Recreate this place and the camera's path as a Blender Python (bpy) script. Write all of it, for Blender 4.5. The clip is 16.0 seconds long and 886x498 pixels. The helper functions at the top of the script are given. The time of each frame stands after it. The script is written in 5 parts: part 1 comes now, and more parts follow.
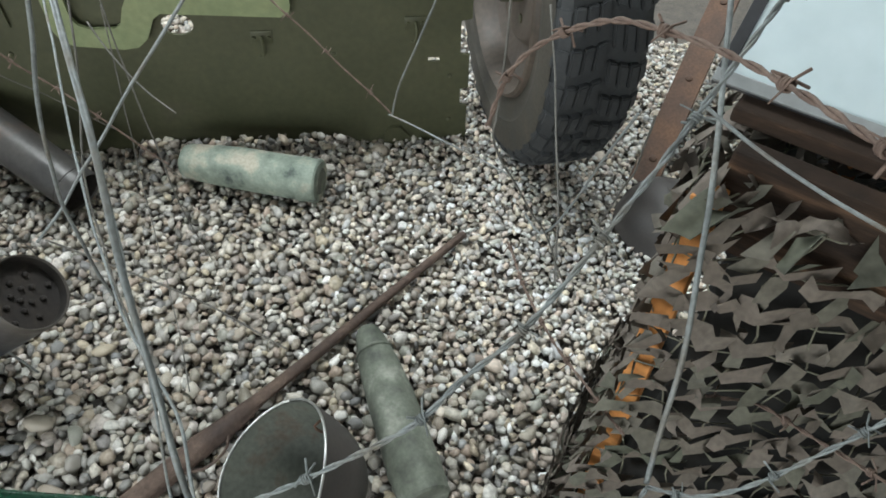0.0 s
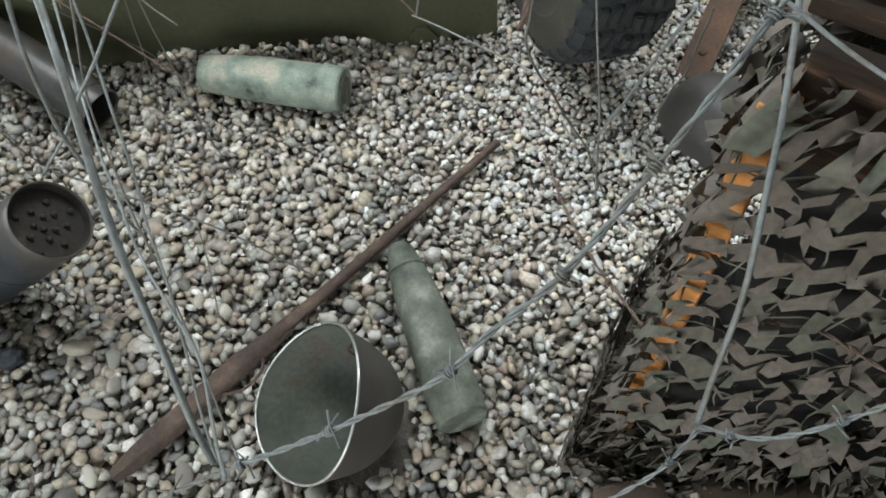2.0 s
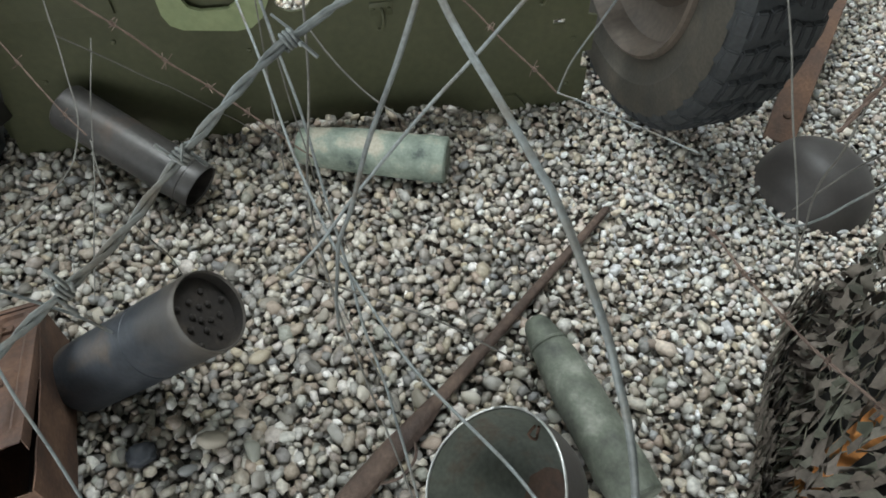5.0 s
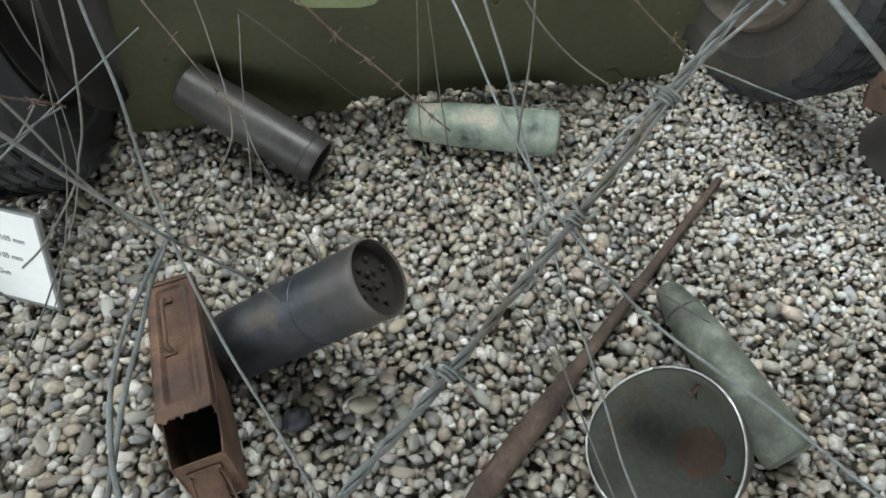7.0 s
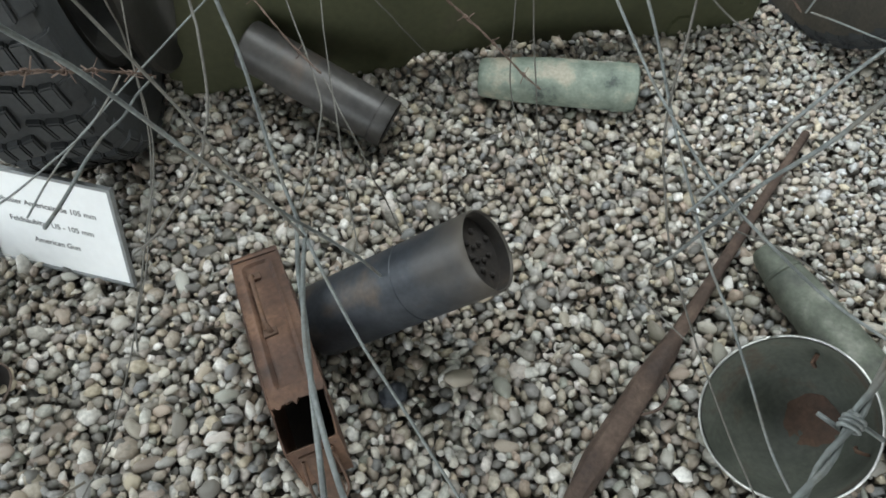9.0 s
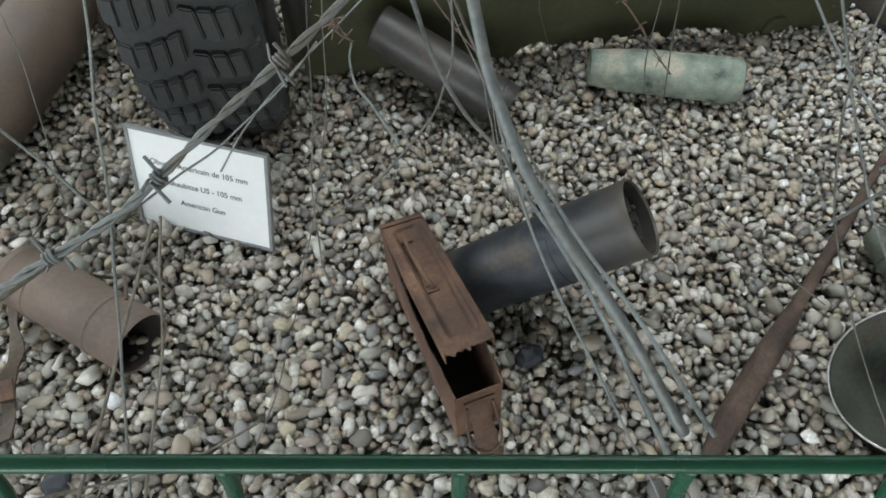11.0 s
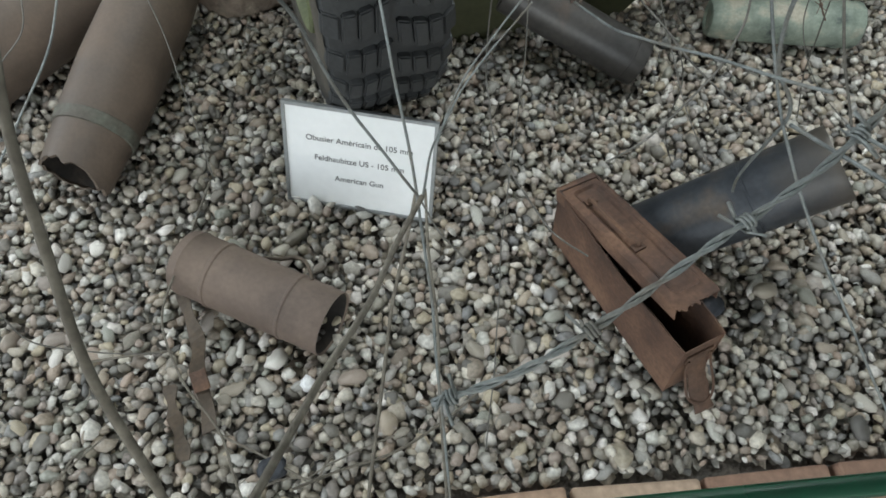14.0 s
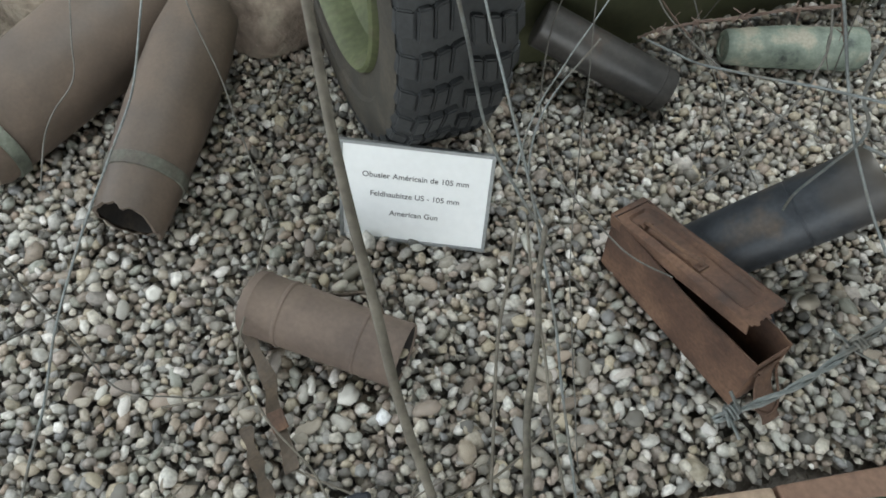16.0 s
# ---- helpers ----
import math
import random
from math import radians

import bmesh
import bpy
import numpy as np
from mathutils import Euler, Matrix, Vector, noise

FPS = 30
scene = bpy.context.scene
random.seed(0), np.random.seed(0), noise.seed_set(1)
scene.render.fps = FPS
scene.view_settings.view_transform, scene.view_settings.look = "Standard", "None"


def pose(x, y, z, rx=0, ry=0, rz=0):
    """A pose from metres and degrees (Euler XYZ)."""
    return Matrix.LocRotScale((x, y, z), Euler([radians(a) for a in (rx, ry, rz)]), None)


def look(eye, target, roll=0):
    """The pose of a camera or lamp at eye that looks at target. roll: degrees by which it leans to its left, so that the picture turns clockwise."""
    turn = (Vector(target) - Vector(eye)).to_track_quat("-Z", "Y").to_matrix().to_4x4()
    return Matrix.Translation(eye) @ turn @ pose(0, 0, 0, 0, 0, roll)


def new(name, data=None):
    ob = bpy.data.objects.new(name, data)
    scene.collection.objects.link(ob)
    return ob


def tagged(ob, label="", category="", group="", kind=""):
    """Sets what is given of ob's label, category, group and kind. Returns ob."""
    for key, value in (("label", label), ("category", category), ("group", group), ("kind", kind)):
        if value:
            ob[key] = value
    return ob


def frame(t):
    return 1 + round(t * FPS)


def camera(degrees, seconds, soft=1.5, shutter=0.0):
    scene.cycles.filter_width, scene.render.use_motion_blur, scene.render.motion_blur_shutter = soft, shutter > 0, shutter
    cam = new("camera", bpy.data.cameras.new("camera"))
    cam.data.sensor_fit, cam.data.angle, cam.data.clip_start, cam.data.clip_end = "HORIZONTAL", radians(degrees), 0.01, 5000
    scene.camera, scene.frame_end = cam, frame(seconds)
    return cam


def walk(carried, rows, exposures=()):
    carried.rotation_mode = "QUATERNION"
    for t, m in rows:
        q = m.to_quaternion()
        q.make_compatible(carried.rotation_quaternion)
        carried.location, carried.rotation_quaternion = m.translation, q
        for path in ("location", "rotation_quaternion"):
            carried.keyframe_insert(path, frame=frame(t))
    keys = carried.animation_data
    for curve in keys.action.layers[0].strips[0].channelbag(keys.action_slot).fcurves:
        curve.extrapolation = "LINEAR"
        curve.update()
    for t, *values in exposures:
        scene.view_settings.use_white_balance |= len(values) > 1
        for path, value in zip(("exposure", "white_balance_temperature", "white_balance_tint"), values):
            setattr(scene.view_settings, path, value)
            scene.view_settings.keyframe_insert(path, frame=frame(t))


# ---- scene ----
cam = camera(65.1, 16.0, soft=1.7)
PATH = [
    (0, (1.334, 0.348, 1.163), (1.216, 1.686, -0.318), 1.2),
    (0.5, (1.338, 0.369, 1.15), (1.156, 1.54, -0.461), -2.4),
    (1, (1.333, 0.383, 1.142), (1.124, 1.452, -0.535), -5.4),
    (1.5, (1.34, 0.385, 1.141), (1.135, 1.475, -0.523), -5.5),
    (2, (1.335, 0.408, 1.129), (1.134, 1.512, -0.527), -4.5),
    (2.5, (1.295, 0.402, 1.13), (1.114, 1.5, -0.532), -3.2),
    (3, (1.226, 0.369, 1.137), (1.152, 1.522, -0.496), 0.4),
    (3.5, (1.171, 0.355, 1.142), (1.14, 1.505, -0.494), 1.4),
    (4, (1.124, 0.367, 1.152), (1.119, 1.579, -0.439), 1.8),
    (4.5, (1.056, 0.398, 1.16), (1.022, 1.63, -0.415), 0.6),
    (5, (1.0, 0.434, 1.163), (0.913, 1.647, -0.424), -1.3),
    (5.2, (0.962, 0.427, 1.163), (0.877, 1.634, -0.43), -0.9),
    (7.3, (0.716, 0.366, 1.177), (0.635, 1.546, -0.436), -2.3),
    (7.5, (0.693, 0.359, 1.174), (0.627, 1.549, -0.432), -1.9),
    (8, (0.652, 0.383, 1.176), (0.585, 1.568, -0.434), -1.9),
    (8.5, (0.62, 0.425, 1.159), (0.559, 1.569, -0.481), -2.1),
    (9, (0.57, 0.435, 1.16), (0.501, 1.486, -0.54), -2.9),
    (9.2, (0.545, 0.417, 1.163), (0.469, 1.462, -0.541), -3.1),
    (11.3, (0.282, 0.319, 1.184), (0.233, 1.409, -0.492), 0.1),
    (11.5, (0.256, 0.328, 1.178), (0.218, 1.423, -0.495), 0.8),
    (12, (0.182, 0.339, 1.169), (0.154, 1.456, -0.49), 1.0),
    (12.5, (0.128, 0.353, 1.167), (0.117, 1.399, -0.538), 1.2),
    (13, (0.024, 0.321, 1.17), (0.048, 1.337, -0.553), 2.1),
    (13.5, (-0.048, 0.32, 1.168), (0.011, 1.319, -0.563), 2.1),
    (14, (-0.085, 0.32, 1.177), (-0.029, 1.32, -0.554), 0.9),
    (14.5, (-0.131, 0.326, 1.184), (-0.082, 1.332, -0.537), 0.3),
    (15, (-0.201, 0.292, 1.202), (-0.138, 1.343, -0.499), 0.2),
    (15.5, (-0.23, 0.279, 1.212), (-0.127, 1.357, -0.47), 1.2),
    (16, (-0.274, 0.323, 1.2), (-0.1, 1.383, -0.487), 3.5),
]
walk(cam, [(t, look(eye, target, roll)) for t, eye, target, roll in PATH],
     [(0, 0.59), (3, 0.54), (5, 0.41), (7.5, 0.42), (9, 0.35), (11.3, 0.14), (16, 0.06)])

# ---- light ----
world = bpy.data.worlds.new("overcast_sky")
scene.world = world
world.use_nodes = True
wn = world.node_tree
sky = wn.nodes.new("ShaderNodeTexSky")
sky.sky_type = "NISHITA"
sky.sun_disc = False
sky.sun_elevation = radians(35)
sky.sun_rotation = radians(170)
wn.nodes["Background"].inputs[1].default_value = 0.12
wn.links.new(sky.outputs[0], wn.nodes["Background"].inputs[0])


def area_lamp(name, m, sx, sy, power, color):
    lamp = bpy.data.lights.new(name, "AREA")
    lamp.shape, lamp.size, lamp.size_y = "RECTANGLE", sx, sy
    lamp.energy, lamp.color = power, color
    ob = new(name, lamp)
    ob.matrix_world = m
    return ob


area_lamp("front_window_daylight", look((-0.3, -2.93, 0.85), (0.2, 2.0, 0.5)), 4.6, 1.5, 84, (0.92, 1.0, 1.04))
area_lamp("side_window_daylight", look((-3.33, 1.2, 1.85), (0.6, 1.3, 0.2)), 3.8, 1.7, 112, (0.92, 1.0, 1.04))
# Added lamp below the closed ceiling, brightens the bed from above.
area_lamp("added_overhead_lamp", look((0.4, 1.95, 3.40), (0.5, 1.75, 0.0)), 3.4, 1.0, 158, (0.92, 1.0, 1.03))


# ---- materials ----
def mat(name, ramp, rough=(0.6, 0.85), metal=0.0, scale=8.0, fine=90.0, bump=0.25, bump_dist=0.002, pick="", fine_amt=0.18, stretch=(1, 1, 1), spec=0.5):
    """Ramp colours by a broad noise (or per piece), darkened and lightened by a fine noise, with bump."""
    m = bpy.data.materials.new(name)
    m.use_nodes = True
    t = m.node_tree
    bsdf = t.nodes["Principled BSDF"]
    co = t.nodes.new("ShaderNodeTexCoord")
    mp = t.nodes.new("ShaderNodeMapping")
    mp.inputs["Scale"].default_value = stretch
    t.links.new(co.outputs["Object"], mp.inputs[0])
    n1 = t.nodes.new("ShaderNodeTexNoise")
    n1.inputs["Scale"].default_value, n1.inputs["Detail"].default_value, n1.inputs["Roughness"].default_value = scale, 6, 0.62
    n2 = t.nodes.new("ShaderNodeTexNoise")
    n2.inputs["Scale"].default_value, n2.inputs["Detail"].default_value = fine, 5
    for n in (n1, n2):
        t.links.new(mp.outputs[0], n.inputs["Vector"])
    cr = t.nodes.new("ShaderNodeValToRGB")
    el = cr.color_ramp.elements
    while len(el) < len(ramp):
        el.new(0.5)
    for e, (p, c) in zip(el, ramp):
        e.position, e.color = p, (*c, 1)
    if pick == "island":
        g = t.nodes.new("ShaderNodeNewGeometry")
        t.links.new(g.outputs["Random Per Island"], cr.inputs[0])
    elif pick == "object":
        g = t.nodes.new("ShaderNodeObjectInfo")
        t.links.new(g.outputs["Random"], cr.inputs[0])
    else:
        t.links.new(n1.outputs[0], cr.inputs[0])
    mr = t.nodes.new("ShaderNodeMapRange")
    mr.inputs["From Min"].default_value, mr.inputs["From Max"].default_value = 0.3, 0.7
    mr.inputs["To Min"].default_value, mr.inputs["To Max"].default_value = 1 - fine_amt, 1 + fine_amt
    t.links.new(n2.outputs[0], mr.inputs[0])
    mx = t.nodes.new("ShaderNodeMix")
    mx.data_type, mx.blend_type = "RGBA", "MULTIPLY"
    mx.inputs[0].default_value = 1.0
    t.links.new(cr.outputs[0], mx.inputs[6])
    t.links.new(mr.outputs[0], mx.inputs[7])
    t.links.new(mx.outputs[2], bsdf.inputs["Base Color"])
    rr = t.nodes.new("ShaderNodeMapRange")
    rr.inputs["From Min"].default_value, rr.inputs["From Max"].default_value = 0.3, 0.7
    rr.inputs["To Min"].default_value, rr.inputs["To Max"].default_value = rough
    t.links.new(n1.outputs[0], rr.inputs[0])
    t.links.new(rr.outputs[0], bsdf.inputs["Roughness"])
    bsdf.inputs["Metallic"].default_value = metal
    bsdf.inputs["Specular IOR Level"].default_value = spec
    if bump:
        b = t.nodes.new("ShaderNodeBump")
        b.inputs["Strength"].default_value, b.inputs["Distance"].default_value = bump, bump_dist
        t.links.new(n2.outputs[0], b.inputs["Height"])
        t.links.new(b.outputs[0], bsdf.inputs["Normal"])
    return m


PEBBLE_RAMP = [(0.0, (0.299, 0.270, 0.223)), (0.09, (0.118, 0.112, 0.101)), (0.18, (0.443, 0.395, 0.320)), (0.27, (0.221, 0.178, 0.141)),
               (0.36, (0.330, 0.318, 0.289)), (0.44, (0.577, 0.530, 0.446)), (0.52, (0.191, 0.192, 0.189)), (0.60, (0.371, 0.290, 0.228)),
               (0.68, (0.273, 0.275, 0.233)), (0.76, (0.680, 0.650, 0.592)), (0.83, (0.103, 0.100, 0.095)), (0.89, (0.443, 0.380, 0.276)), (0.95, (0.309, 0.250, 0.209)), (1.0, (0.820, 0.790, 0.737))]
M_PEBBLES = mat("river_pebbles", PEBBLE_RAMP, (0.34, 0.58), fine=140, bump=0.3, bump_dist=0.0015, pick="island", fine_amt=0.25)
M_PEBBLE = mat("river_pebble", PEBBLE_RAMP, (0.34, 0.58), fine=140, bump=0.3, bump_dist=0.0015, pick="object", fine_amt=0.25)
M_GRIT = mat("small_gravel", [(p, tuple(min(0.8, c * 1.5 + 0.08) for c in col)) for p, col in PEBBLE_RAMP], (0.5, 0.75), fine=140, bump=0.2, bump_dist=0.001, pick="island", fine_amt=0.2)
M_SOIL = mat("gravel_bed", [(0.3, (0.07, 0.062, 0.052)), (0.7, (0.15, 0.13, 0.11))], scale=30, fine=160, bump=0.8, bump_dist=0.01)
M_OLIVE = mat("olive_paint", [(0.3, (0.050, 0.053, 0.026)), (0.6, (0.068, 0.070, 0.034)), (0.75, (0.074, 0.067, 0.040))], (0.42, 0.62), scale=5, fine=60, bump=0.08, fine_amt=0.12)
M_LIGHTGREEN = mat("light_green_paint", [(0.3, (0.20, 0.24, 0.12)), (0.7, (0.24, 0.27, 0.14))], (0.5, 0.65), scale=9, fine=70, bump=0.08, fine_amt=0.1)
M_TYRE = mat("tyre_rubber", [(0.3, (0.020, 0.022, 0.024)), (0.62, (0.038, 0.040, 0.041)), (0.8, (0.085, 0.080, 0.068))], (0.6, 0.8), scale=6, fine=120, bump=0.25)
M_TYREDUST = mat("dusty_tyre_rubber", [(0.3, (0.036, 0.033, 0.027)), (0.55, (0.060, 0.052, 0.040)), (0.75, (0.098, 0.080, 0.060))], (0.7, 0.9), scale=9, fine=120, bump=0.3)
# shadow behind the shield, put into the paint colour
M_SHADEPAINT = mat("shade_darkened_paint", [(0.3, (0.012, 0.011, 0.009)), (0.7, (0.026, 0.023, 0.018))], (0.6, 0.8), scale=9, fine=70)
M_RIMGREEN = mat("faded_green_rim_paint", [(0.3, (0.075, 0.085, 0.042)), (0.6, (0.115, 0.130, 0.062)), (0.78, (0.12, 0.10, 0.07))], (0.5, 0.7), scale=9, fine=70)
M_RIM = mat("wheel_rim_paint", [(0.3, (0.060, 0.047, 0.037)), (0.7, (0.110, 0.085, 0.066))], (0.5, 0.7), scale=9, fine=70)
M_RUST = mat("rusted_iron", [(0.28, (0.055, 0.032, 0.022)), (0.5, (0.105, 0.060, 0.040)), (0.72, (0.17, 0.095, 0.058))], (0.7, 0.9), scale=11, fine=150, bump=0.5, bump_dist=0.003)
M_RUSTBOX = mat("rusted_box_steel", [(0.34, (0.052, 0.030, 0.022)), (0.5, (0.105, 0.057, 0.038)), (0.66, (0.175, 0.098, 0.062))], (0.65, 0.9), scale=9, fine=120, bump=0.5, bump_dist=0.002)
M_BROWN = mat("brown_rust_patina", [(0.25, (0.062, 0.046, 0.036)), (0.5, (0.098, 0.073, 0.056)), (0.75, (0.145, 0.105, 0.078))], (0.5, 0.75), scale=7, fine=130, bump=0.14, fine_amt=0.08)
M_TAN = mat("tan_rusted_case", [(0.3, (0.085, 0.062, 0.050)), (0.5, (0.140, 0.103, 0.082)), (0.7, (0.185, 0.138, 0.108))], (0.6, 0.85), scale=7, fine=120, bump=0.18, fine_amt=0.09)
M_RIFLE = mat("rotten_rifle_rust", [(0.3, (0.045, 0.030, 0.024)), (0.5, (0.085, 0.056, 0.043)), (0.7, (0.15, 0.105, 0.08))], (0.75, 0.95), scale=16, fine=120, bump=0.8, bump_dist=0.004)
# rust colour darkened with the shade of hollow insides
M_RUSTSHADE = mat("rust_with_hollow_shade", [(0.3, (0.014, 0.012, 0.011)), (0.6, (0.035, 0.028, 0.023)), (0.75, (0.075, 0.055, 0.04))], (0.8, 0.95), scale=20, fine=150)
M_PATINA = mat("bronze_patina", [(0.36, (0.045, 0.058, 0.054)), (0.43, (0.17, 0.205, 0.17)), (0.53, (0.26, 0.305, 0.25)), (0.63, (0.44, 0.41, 0.33))], (0.55, 0.85), scale=11, fine=150, bump=0.22, fine_amt=0.12)
M_BAND = mat("worn_copper_band", [(0.34, (0.075, 0.062, 0.050)), (0.5, (0.10, 0.095, 0.075)), (0.64, (0.125, 0.130, 0.105))], (0.6, 0.85), scale=18, fine=130, bump=0.5)
M_PATINA2 = mat("dull_green_patina", [(0.34, (0.055, 0.062, 0.050)), (0.47, (0.105, 0.115, 0.090)), (0.58, (0.15, 0.165, 0.130)), (0.70, (0.27, 0.28, 0.235))], (0.55, 0.85), scale=14, fine=130, bump=0.25, fine_amt=0.14)
M_GREYTUBE = mat("grey_steel_tube", [(0.3, (0.052, 0.050, 0.049)), (0.6, (0.080, 0.074, 0.069)), (0.72, (0.105, 0.078, 0.062))], (0.33, 0.5), metal=0.25, scale=8, fine=90, bump=0.1, fine_amt=0.15)
M_BLACKTUBE = mat("blackened_steel_case", [(0.32, (0.022, 0.026, 0.032)), (0.55, (0.045, 0.050, 0.058)), (0.74, (0.11, 0.085, 0.065))], (0.35, 0.6), metal=0.3, scale=9, fine=110, bump=0.2)
tree = M_BLACKTUBE.node_tree
base = tree.nodes["Principled BSDF"].inputs["Base Color"]
paint = base.links[0].from_socket
sep, rng_x, stain, add = (tree.nodes.new(k) for k in ("ShaderNodeSeparateXYZ", "ShaderNodeMapRange", "ShaderNodeMix", "ShaderNodeMath"))
coord = tree.nodes.new("ShaderNodeTexCoord")
patch = tree.nodes.new("ShaderNodeTexNoise")
patch.inputs["Scale"].default_value = 14
add.operation = "MULTIPLY_ADD"
add.inputs[1].default_value = 0.14
stain.data_type = "RGBA"
tree.links.new(coord.outputs["Object"], sep.inputs[0])
tree.links.new(coord.outputs["Object"], patch.inputs["Vector"])
tree.links.new(patch.outputs[0], add.inputs[0])
tree.links.new(sep.outputs[0], add.inputs[2])
rng_x.inputs["From Min"].default_value, rng_x.inputs["From Max"].default_value = 0.165, 0.075
tree.links.new(add.outputs[0], rng_x.inputs[0])
tree.links.new(rng_x.outputs[0], stain.inputs[0])
tree.links.new(paint, stain.inputs[6])
stain.inputs[7].default_value = (0.090, 0.079, 0.068, 1)
tree.links.new(stain.outputs[2], base)
M_HELMET = mat("helmet_paint", [(0.3, (0.045, 0.040, 0.038)), (0.7, (0.075, 0.066, 0.060))], (0.4, 0.6), scale=10, fine=150, bump=0.12, fine_amt=0.08)
M_HELMETIN = mat("helmet_inside", [(0.3, (0.046, 0.051, 0.041)), (0.55, (0.086, 0.092, 0.074)), (0.68, (0.085, 0.058, 0.040))], (0.6, 0.8), scale=9, fine=120)
M_RIMMETAL = mat("bare_metal_edge", [(0.3, (0.45, 0.45, 0.43)), (0.7, (0.6, 0.6, 0.57))], (0.3, 0.45), metal=0.8)
M_WIRE = mat("galvanised_wire", [(0.32, (0.12, 0.128, 0.125)), (0.5, (0.215, 0.232, 0.228)), (0.68, (0.165, 0.148, 0.122))], (0.45, 0.65), metal=0.35, scale=14, fine=200, bump=0.2)
M_WIREDARK = mat("weathered_wire", [(0.3, (0.085, 0.080, 0.070)), (0.7, (0.19, 0.18, 0.16))], (0.6, 0.8), metal=0.3, scale=20, fine=200)
M_WIRERUST = mat("rusty_barbed_wire", [(0.3, (0.090, 0.056, 0.042)), (0.7, (0.185, 0.130, 0.103))], (0.7, 0.9), scale=30, fine=200)
M_FENCE = mat("green_fence_coating", [(0.3, (0.004, 0.055, 0.028)), (0.7, (0.006, 0.078, 0.038))], (0.22, 0.32), scale=20, fine=90, bump=0.05, fine_amt=0.1)
M_CAP = mat("grey_plastic_clip", [(0.3, (0.035, 0.042, 0.050)), (0.7, (0.050, 0.058, 0.066))], (0.4, 0.55), scale=20, fine=120, bump=0.1, fine_amt=0.1)
M_BRICK = mat("terracotta_brick", [(0.0, (0.22, 0.13, 0.095)), (0.4, (0.30, 0.19, 0.13)), (0.7, (0.38, 0.26, 0.18)), (1.0, (0.46, 0.36, 0.27))], (0.8, 0.95), fine=70, bump=0.5, pick="object")
M_PAPER = mat("white_card", [(0.3, (0.86, 0.88, 0.88)), (0.7, (0.90, 0.91, 0.91))], (0.16, 0.22), scale=6, fine=60, bump=0.0, fine_amt=0.02, spec=1.0)
M_FOIL = mat("glossy_laminated_sheet", [(0.3, (0.42, 0.50, 0.52)), (0.7, (0.55, 0.62, 0.63))], (0.08, 0.16), scale=3, fine=20, bump=0.05, bump_dist=0.004, fine_amt=0.05, spec=1.0)
M_ALU = mat("grey_sign_frame", [(0.3, (0.24, 0.25, 0.25)), (0.7, (0.30, 0.31, 0.31))], (0.35, 0.5), metal=0.4, scale=10, fine=90, bump=0.05, fine_amt=0.1)
M_INK = mat("black_ink", [(0.3, (0.06, 0.06, 0.06)), (0.7, (0.09, 0.09, 0.09))], (0.4, 0.5), bump=0.0)
M_BLACKFRAME = mat("black_sign_frame", [(0.3, (0.02, 0.02, 0.022)), (0.7, (0.035, 0.035, 0.037))], (0.3, 0.45), bump=0.05)
NET_RAMP = [(0.0, (0.095, 0.077, 0.060)), (0.35, (0.135, 0.110, 0.090)), (0.6, (0.118, 0.098, 0.078)), (0.75, (0.080, 0.086, 0.060)), (0.88, (0.150, 0.126, 0.104)), (1.0, (0.070, 0.074, 0.054))]
M_NET = mat("camouflage_strips", NET_RAMP, (0.75, 0.9), fine=120, pick="island", fine_amt=0.2)
M_NETSTRIP = mat("camouflage_strip", NET_RAMP, (0.75, 0.9), fine=120, pick="object", fine_amt=0.2)
M_ORANGE = mat("orange_pine", [(0.3, (0.50, 0.19, 0.045)), (0.7, (0.62, 0.27, 0.08))], (0.7, 0.85), fine=90, fine_amt=0.2)
M_CORD = mat("net_cord", [(0.3, (0.13, 0.125, 0.09)), (0.7, (0.20, 0.19, 0.14))], (0.8, 0.9), fine=200)
# near-black colour that paints the shade inside the net
M_NETSHADE = mat("net_hole_shade", [(0.3, (0.010, 0.010, 0.009)), (0.7, (0.022, 0.020, 0.017))], (0.8, 0.95), fine=100)
M_WOOD = mat("dark_stained_wood", [(0.3, (0.014, 0.010, 0.008)), (0.55, (0.035, 0.022, 0.015)), (0.72, (0.13, 0.075, 0.045))], (0.85, 0.97), scale=6, fine=60, stretch=(1, 1, 8), bump=0.4, spec=0.2)
M_BLOCK = mat("brown_block", [(0.3, (0.080, 0.052, 0.040)), (0.55, (0.125, 0.085, 0.064)), (0.75, (0.19, 0.135, 0.10))], (0.7, 0.9), scale=9, fine=90, bump=0.4, fine_amt=0.12)
M_CHIP = mat("pale_chipped_edge", [(0.3, (0.42, 0.34, 0.25)), (0.7, (0.58, 0.48, 0.36))], (0.8, 0.9), scale=30, fine=120, bump=0.4)
M_ROCK = mat("rough_stone", [(0.3, (0.15, 0.11, 0.085)), (0.5, (0.24, 0.19, 0.15)), (0.72, (0.42, 0.36, 0.28))], (0.8, 0.95), scale=7, fine=50, bump=0.9, bump_dist=0.01)
M_SLATE = mat("dark_slate", [(0.3, (0.016, 0.019, 0.026)), (0.7, (0.038, 0.042, 0.050))], (0.5, 0.7), scale=20, fine=120, bump=0.4)
M_BRANCH = mat("dry_stem", [(0.3, (0.11, 0.095, 0.075)), (0.7, (0.20, 0.18, 0.145))], (0.8, 0.95), scale=30, fine=120, bump=0.4)
M_STRAP = mat("dark_leather", [(0.3, (0.05, 0.036, 0.025)), (0.7, (0.10, 0.072, 0.048))], (0.6, 0.8), scale=20, fine=120, bump=0.4)
